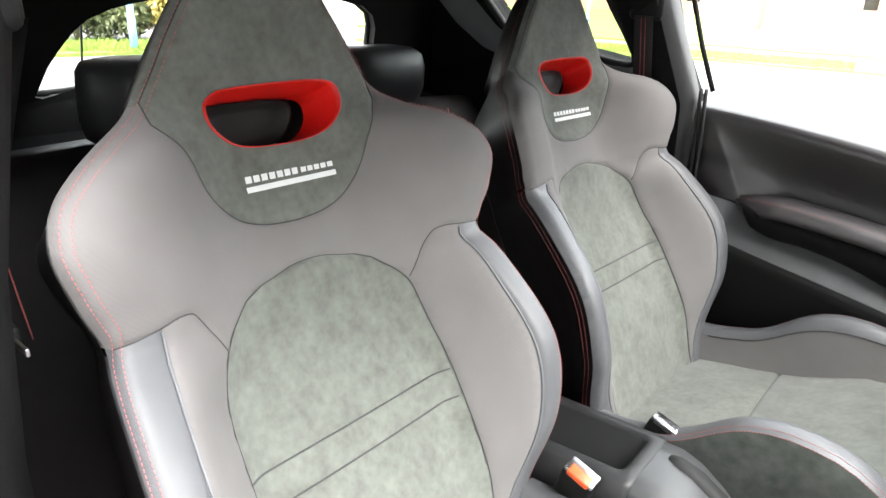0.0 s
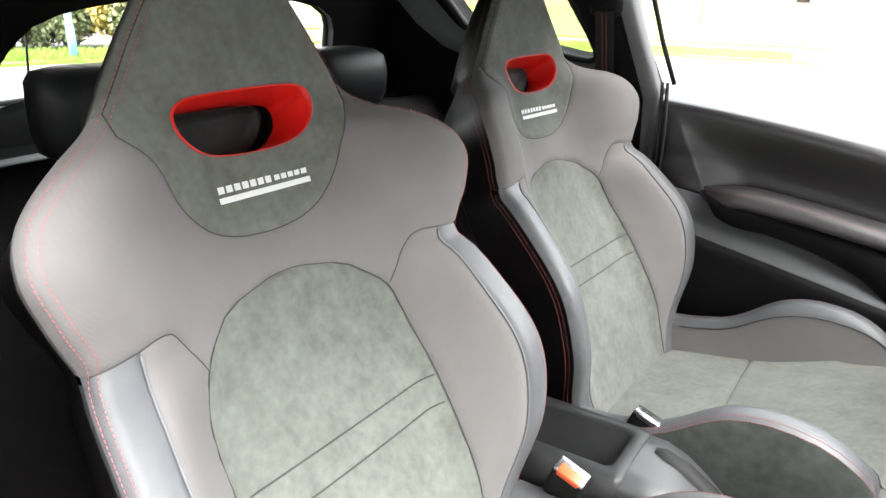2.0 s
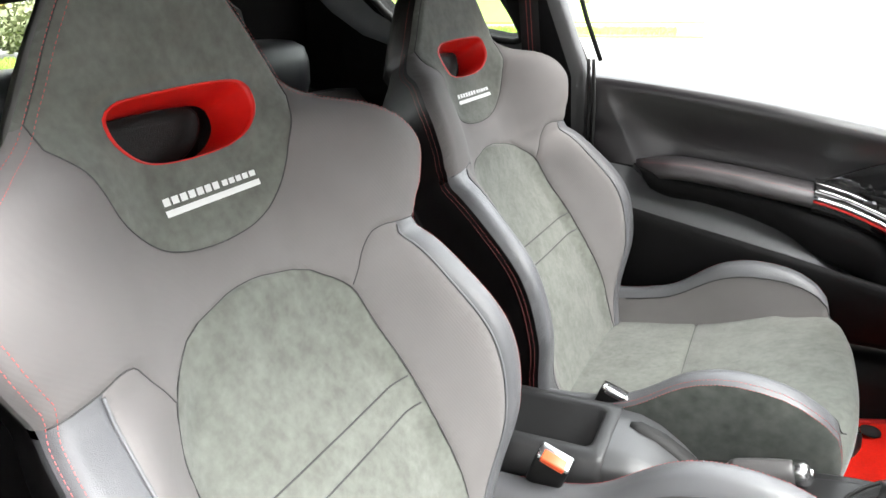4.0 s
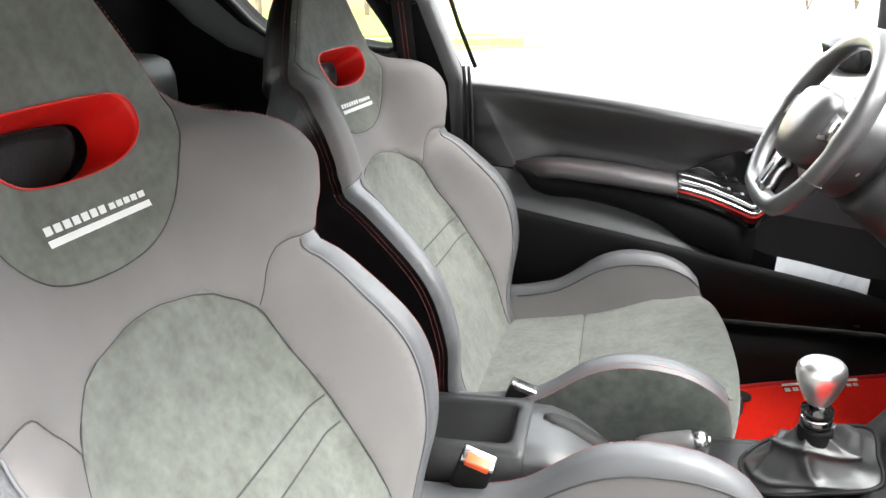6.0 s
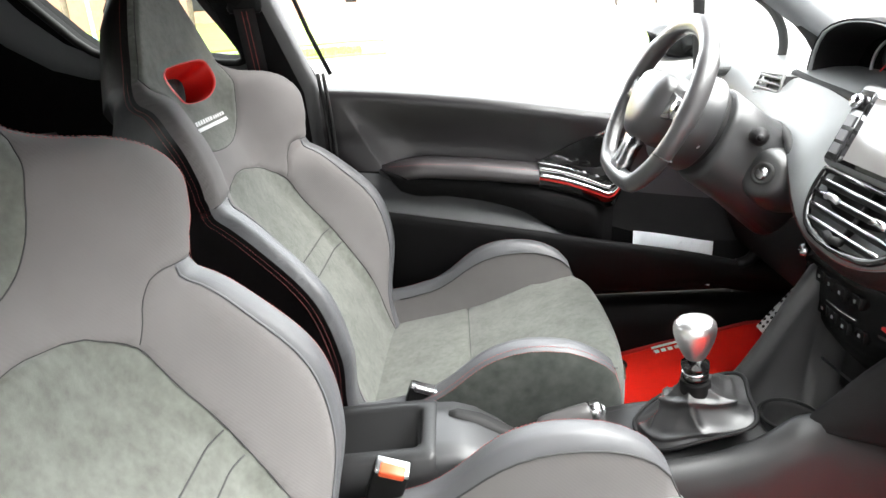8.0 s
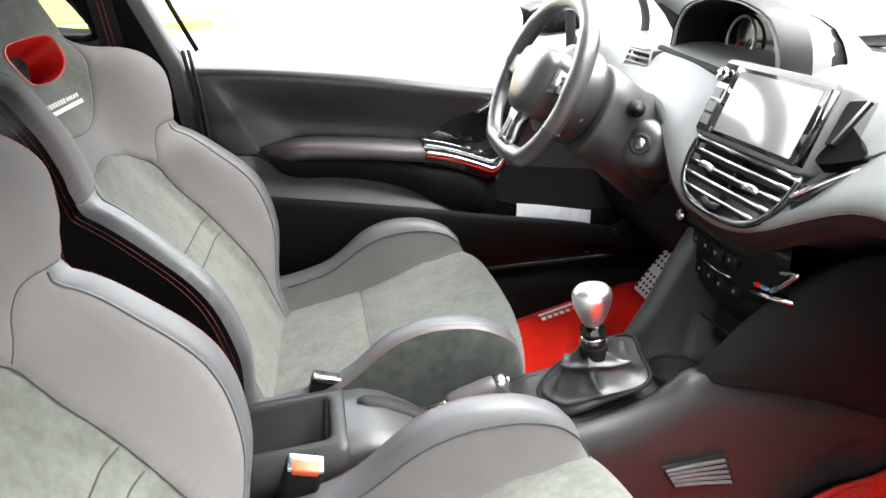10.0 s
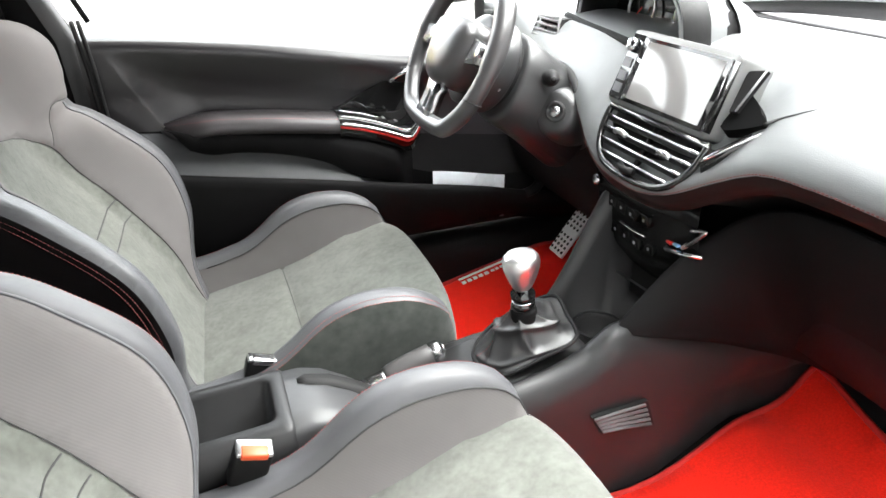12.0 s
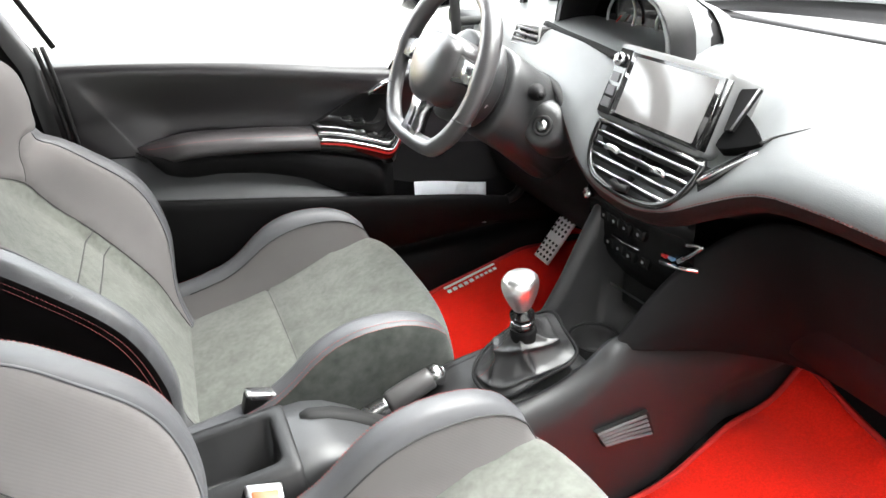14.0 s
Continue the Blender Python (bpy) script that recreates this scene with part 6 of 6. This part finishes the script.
bm = bmesh.new()
box(bm, (.71, -.055, .585), (.78, .09, .70), .01)
part("lower_bin", bm, RUBBER, con)
bm = bmesh.new()
loft(bm, [[(x, y, .655), (x, y, .650)] for x, y in ((.664, .06), (.672, -.02), (.684, -.095))], False)
bmesh.ops.solidify(bm, geom=bm.faces[:], thickness=.004)
part("bin_edge", bm, GREY_PLASTIC, con)


# ---------------------------------------------------------------- gear lever
def gear_lever():
    th = empty("gear_lever", (.46, .006, .573), "polished metal gear knob on a wrinkled black leather gaiter", "gear lever")
    outline = smooth_line([(.522, -.044, 0), (.538, .010, 0), (.545, .060, 0), (.505, .076, 0), (.435, .068, 0), (.394, .036, 0), (.388, -.006, 0), (.408, -.038, 0), (.460, -.045, 0)], .004, True)
    count = 96
    outline = [outline[int(k * len(outline) / count)] for k in range(count)]

    def foot(p):
        return .574 + .36 * max(0, p.x - .40)
    bm = bmesh.new()
    rings = []
    for i in range(41):
        t = i / 40
        spread = max(0.0, 1 - (t / .80)) ** 1.25 if t < .80 else 0.0
        ring = []
        for k, p in enumerate(outline):
            a = math.atan2(p.y - .008, p.x - .462)
            neck = Vector((.460 + .019 * math.cos(a), .006 + .018 * math.sin(a), 0))
            q = neck.lerp(p, spread)
            fold = (1 - abs(math.sin(2.5 * a + 2.4 * t + .5))) ** 2 * .8 + (1 - abs(math.sin(6.5 * t + 1.4 * math.sin(a + .6) + .3))) ** 3 * .9
            lift = fold * .011 * math.sin(math.pi * min(1, t * 1.12)) ** .8
            r = Vector((math.cos(a), math.sin(a), 0)) * lift
            ring.append((q.x + r.x, q.y + r.y, foot(p) * (1 - t) + .664 * t - .012 * math.sin(math.pi * t) * spread + lift * .5))
        rings.append(ring)
    loft(bm, rings)
    bmesh.ops.recalc_face_normals(bm, faces=bm.faces)
    part("gaiter", bm, GAITER, th, "wrinkled black leather gaiter")
    bm = bmesh.new()
    tube(bm, [(p.x + (p.x - .465) * .05, p.y + (p.y - .01) * .07, foot(p) + .001) for p in outline], .0028, 8, closed=True)
    part("gaiter_frame", bm, PLASTIC, th)
    bm = bmesh.new()
    stitches(bm, [Vector(r[60]) + Vector((-.0006, -.0004, .0006)) for r in rings[2:26]], lambda p: Vector((-.7, -.2, .6)).normalized())
    part("stitching", bm, RED_THREAD, th, "red thread seam")
    m = Matrix.Translation((.460, .004, .661)) @ Matrix.Rotation(radians(-5), 4, "Y")
    bm = bmesh.new()
    lathe(bm, [(.013, -.05), (.013, .0), (.018, .002), (.018, .010), (.014, .012), (.014, .017), (.019, .019), (.019, .026), (.013, .028), (.013, .034)], m, 28)
    part("collar", bm, GLOSS, th)
    bm = bmesh.new()
    lathe(bm, [(.0225, -.055), (.0218, -.025), (.0205, -.004), (.0190, .0005), (.012, .001)], m, 28)
    part("lever_sleeve", bm, KNEE, th, "black leather sleeve under the knob")
    bm = bmesh.new()
    tube(bm, [m @ Vector((.0165 * math.cos(a), .0165 * math.sin(a), .014)) for a in (2 * math.pi * k / 24 for k in range(24))], .0022, 6, closed=True)
    part("collar_ring", bm, CHROME, th)
    bm = bmesh.new()
    prof = [(.013, .034), (.0165, .039), (.0215, .050), (.026, .062), (.0290, .073), (.0300, .082), (.0285, .090), (.024, .0955), (.015, .0985), (0, .0995)]
    lathe(bm, prof, m @ Matrix.Translation((0, 0, .002)) @ Matrix.Diagonal((.96, .86, .95, 1)), 36)
    knob = part("knob", bm, KNOB_METAL, th, "polished aluminium gear knob")


GAITER = material("black_gaiter_leather", (0.020, 0.0198, 0.0205), 0.36, vary=0.2, scale=30, bump=0.3, bump_scale=900, spec=0.8)
KNOB_METAL = material("polished_aluminium", (0.90, 0.89, 0.89), 0.34, 1.0, vary=0.04, scale=60, bump=0.03)
gear_lever()


GRIP = material("grey_smooth_leather", (0.085, 0.082, 0.082), 0.32, vary=0.1, scale=40, bump=0.2, bump_scale=900)


def brake_lever():
    th = empty("brake_lever", (.20, .06, .50), "parking brake lever with leather grip and silver button end", "brake lever")
    a, b = Vector((.175, .060, .520)), Vector((.350, .064, .575))
    d = (b - a).normalized()
    bm = bmesh.new()
    tube(bm, [a - d * .06, a, a + d * .03], .010, 10)
    part("lever_arm", bm, PLASTIC, th)
    bm = bmesh.new()
    tube(bm, [a + d * k for k in (.028, .034, .055, .075, .082)], .014, 14, radii=[.010, .014, .0155, .015, .0145])
    part("silver_collar", bm, SATIN, th, "satin silver collar")
    bm = bmesh.new()
    tube(bm, [a + d * k for k in (.080, .088, .11, .14, .158, .163)], .016, 14, radii=[.0155, .0185, .0195, .019, .018, .016])
    part("grip", bm, GRIP, th, "grey smooth leather grip")
    bm = bmesh.new()
    tube(bm, [a + d * k for k in (.160, .164, .176, .181)], .015, 14, radii=[.0165, .0185, .0175, .012])
    part("end_cap", bm, SATIN, th, "satin silver end cap")
    bm = bmesh.new()
    tube(bm, [a + d * k for k in (.180, .184, .185)], .007, 12, radii=[.008, .008, .006])
    part("button", bm, SATIN, th)


brake_lever()


def belt_buckle(x, y, z, lean, label, button, text):
    th = empty("belt_buckle", (x, y, z - .11), label, "belt buckle", "belt buckles")
    m = Matrix.Translation((x, y, z)) @ Matrix.Rotation(radians(18), 4, "Y") @ Matrix.Rotation(radians(lean), 4, "X")
    bm = bmesh.new()
    box(bm, (-.024, -.013, -.062), (.024, .013, .0), .005, m, 3)
    part("case", bm, PLASTIC, th)
    bm = bmesh.new()
    box(bm, (-.023, -.0125, -.004), (.023, .0125, .0035), .0025, m)
    part("top_plate", bm, SATIN, th, "satin grey top plate")
    bm = bmesh.new()
    box(bm, (-.017, -.015, -.006), (.017, .002, .0048), .0025, m)
    part("release_button", bm, button, th, text)
    bm = bmesh.new()
    box(bm, (-.010, -.005, -.17), (.010, .005, -.055), .003, m)
    part("stem", bm, RUBBER, th)


belt_buckle(.040, -.098, .612, 12, "black belt buckle with orange button beside the passenger seat", ORANGE, "orange-red release button")
belt_buckle(.072, .124, .588, -6, "black belt buckle with pale top beside the driver seat", SATIN, "pale grey release button")


# ---------------------------------------------------------------- floor mats, pedal
def floor_mat(outline, label):
    th = empty("floor_mat", (sum(p[0] for p in outline) / len(outline), sum(p[1] for p in outline) / len(outline), .30), label, "floor mat", "floor mats")
    line = [(p.x, p.y) for p in smooth_line([(a, b, 0) for a, b in outline], .02, True)]
    vs = [Vector(p) for p in line]
    n0 = len(vs)
    ed = [(i, (i + 1) % n0) for i in range(n0)]
    for gx in np.arange(.2, 1.1, .03):
        for gy in np.arange(-.7, .7, .03):
            if inside(line, gx, gy):
                vs.append(Vector((gx, gy)))
    pv, _, pf, _, _, _ = geometry.delaunay_2d_cdt(vs, ed, [], 0, 1e-5)
    bm = bmesh.new()
    up = [bm.verts.new((p.x, p.y, float(FLOOR(p.x)) + .016 + .004 * noise.noise((p.x * 5, p.y * 5, 0)))) for p in pv]
    for f in pf:
        c = sum((pv[i] for i in f), Vector((0, 0))) / 3
        if inside(line, c.x, c.y):
            fc = bm.faces.new([up[i] for i in f])
    bmesh.ops.recalc_face_normals(bm, faces=bm.faces)
    if sum(fc.normal.z for fc in bm.faces) < 0:
        bmesh.ops.reverse_faces(bm, faces=bm.faces)
    bmesh.ops.solidify(bm, geom=bm.faces[:], thickness=.010)
    carpet = part("carpet", bm, RED_CARPET, th, "bright red carpet")
    bm = bmesh.new()
    tube(bm, [(x, y, float(FLOOR(x)) + .016) for x, y in line], .006, 6, closed=True)
    part("edge_binding", bm, RED_DARK, th)
    return th


RED_DARK = material("red_edge_binding", (0.45, 0.012, 0.008), 0.8, vary=0.1, bump=0.3, bump_scale=500)
dm = floor_mat([(.44, .17), (.43, .40), (.46, .60), (.53, .632), (.75, .630), (.95, .625), (.985, .58), (.985, .24), (.90, .17)], "bright red carpet mat with white mark in the driver footwell")
floor_mat([(.36, -.13), (.53, -.118), (.60, -.128), (.68, -.130), (.84, -.104), (.97, -.088), (1.0, -.088), (1.004, -.112), (.985, -.24), (.968, -.40), (.950, -.60), (.88, -.64), (.40, -.64), (.36, -.58)], "bright red carpet mat in the passenger footwell")
bm = bmesh.new()
zz = lambda x: float(FLOOR(x)) + .0225
for a, b, lo, hi in [(.590, .735, .612, .622)] + [(.592 + i * .0155, .592 + i * .0155 + .011, .590, .604) for i in range(5)] + [(.672 + i * .0125, .672 + i * .0125 + .009, .592, .603) for i in range(5)]:
    q = [bm.verts.new((x, y, zz(x))) for x, y in ((a, lo), (b, lo), (b, hi), (a, hi))]
    bm.faces.new(q)
part("printed_mark", bm, WHITE_PRINT, dm, "white printed bars", smooth=False)
bm = bmesh.new()
lathe(bm, [(.020, 0), (.019, .004), (.008, .006), (0, .006)], Matrix.Translation((.505, .585, float(FLOOR(.505)) + .021)), 20)
part("mat_clip", bm, RUBBER, dm, "round black fixing clip")

ped = empty("accelerator_pedal", (.82, .42, .40), "drilled aluminium accelerator pedal", "pedal")
PA, PB = Vector((.756, .4235, .492)), Vector((.828, .419, .591))
pd = (PB - PA)
pl = pd.length
pm = Matrix((Vector((0, 1, 0)), pd.normalized(), Vector((0, 1, 0)).cross(pd.normalized()))).transposed().to_4x4()
pm.translation = PA
bm = bmesh.new()
box(bm, (-.0276, 0, -.0045), (.0276, pl, .0045), .003, pm)
PEDAL = material("pale_brushed_aluminium", (0.84, 0.84, 0.85), 0.42, 0.15, vary=0.05, scale=80, bump=0.05)
plate_ob = part("pedal_plate", bm, PEDAL, ped, "satin aluminium pedal plate")
for i in range(9):
    for j in range(4):
        if i in (4,):
            continue
        for side in (-1,):
            bm = bmesh.new()
            lathe(bm, [(.0036, 0), (.0036, .0010), (.0025, .0013), (0, .0013)], pm @ Matrix.Translation((-.0213 + j * .0141, .0115 + i * (pl - .023) / 8, -.0045)) @ Matrix.Rotation(math.pi, 4, "X"), 8)
            part("rubber_stud", bm, RUBBER, plate_ob)
bm = bmesh.new()
tube(bm, [PA.lerp(PB, .5) + Vector((.004, 0, -.004)), (.87, .421, .53), (.92, .421, .64), (.95, .421, .74)], .008, 8)
part("pedal_arm", bm, PLASTIC, ped)

# wiper at the foot of the windscreen
wp = empty("wiper", (1.36, .2, .985), "black wiper lying at the windscreen base", "wiper")
bm = bmesh.new()
tube(bm, [(1.36, y, .992 + .004 * math.sin(y * 9)) for y in np.linspace(-.55, .62, 12)], .006, 6)
part("blade", bm, RUBBER, wp)
bm = bmesh.new()
tube(bm, [(1.375, .62, .97), (1.37, .3, 1.0), (1.365, .0, 1.002)], .009, 6)
part("arm", bm, PLASTIC, wp)
bm = bmesh.new()
box(bm, (1.33, -.70, .90), (1.47, .70, .965), .01)
tagged(part("cowl", bm, PLASTIC), "black plastic cowl below the windscreen", "cowl", kind="structure")
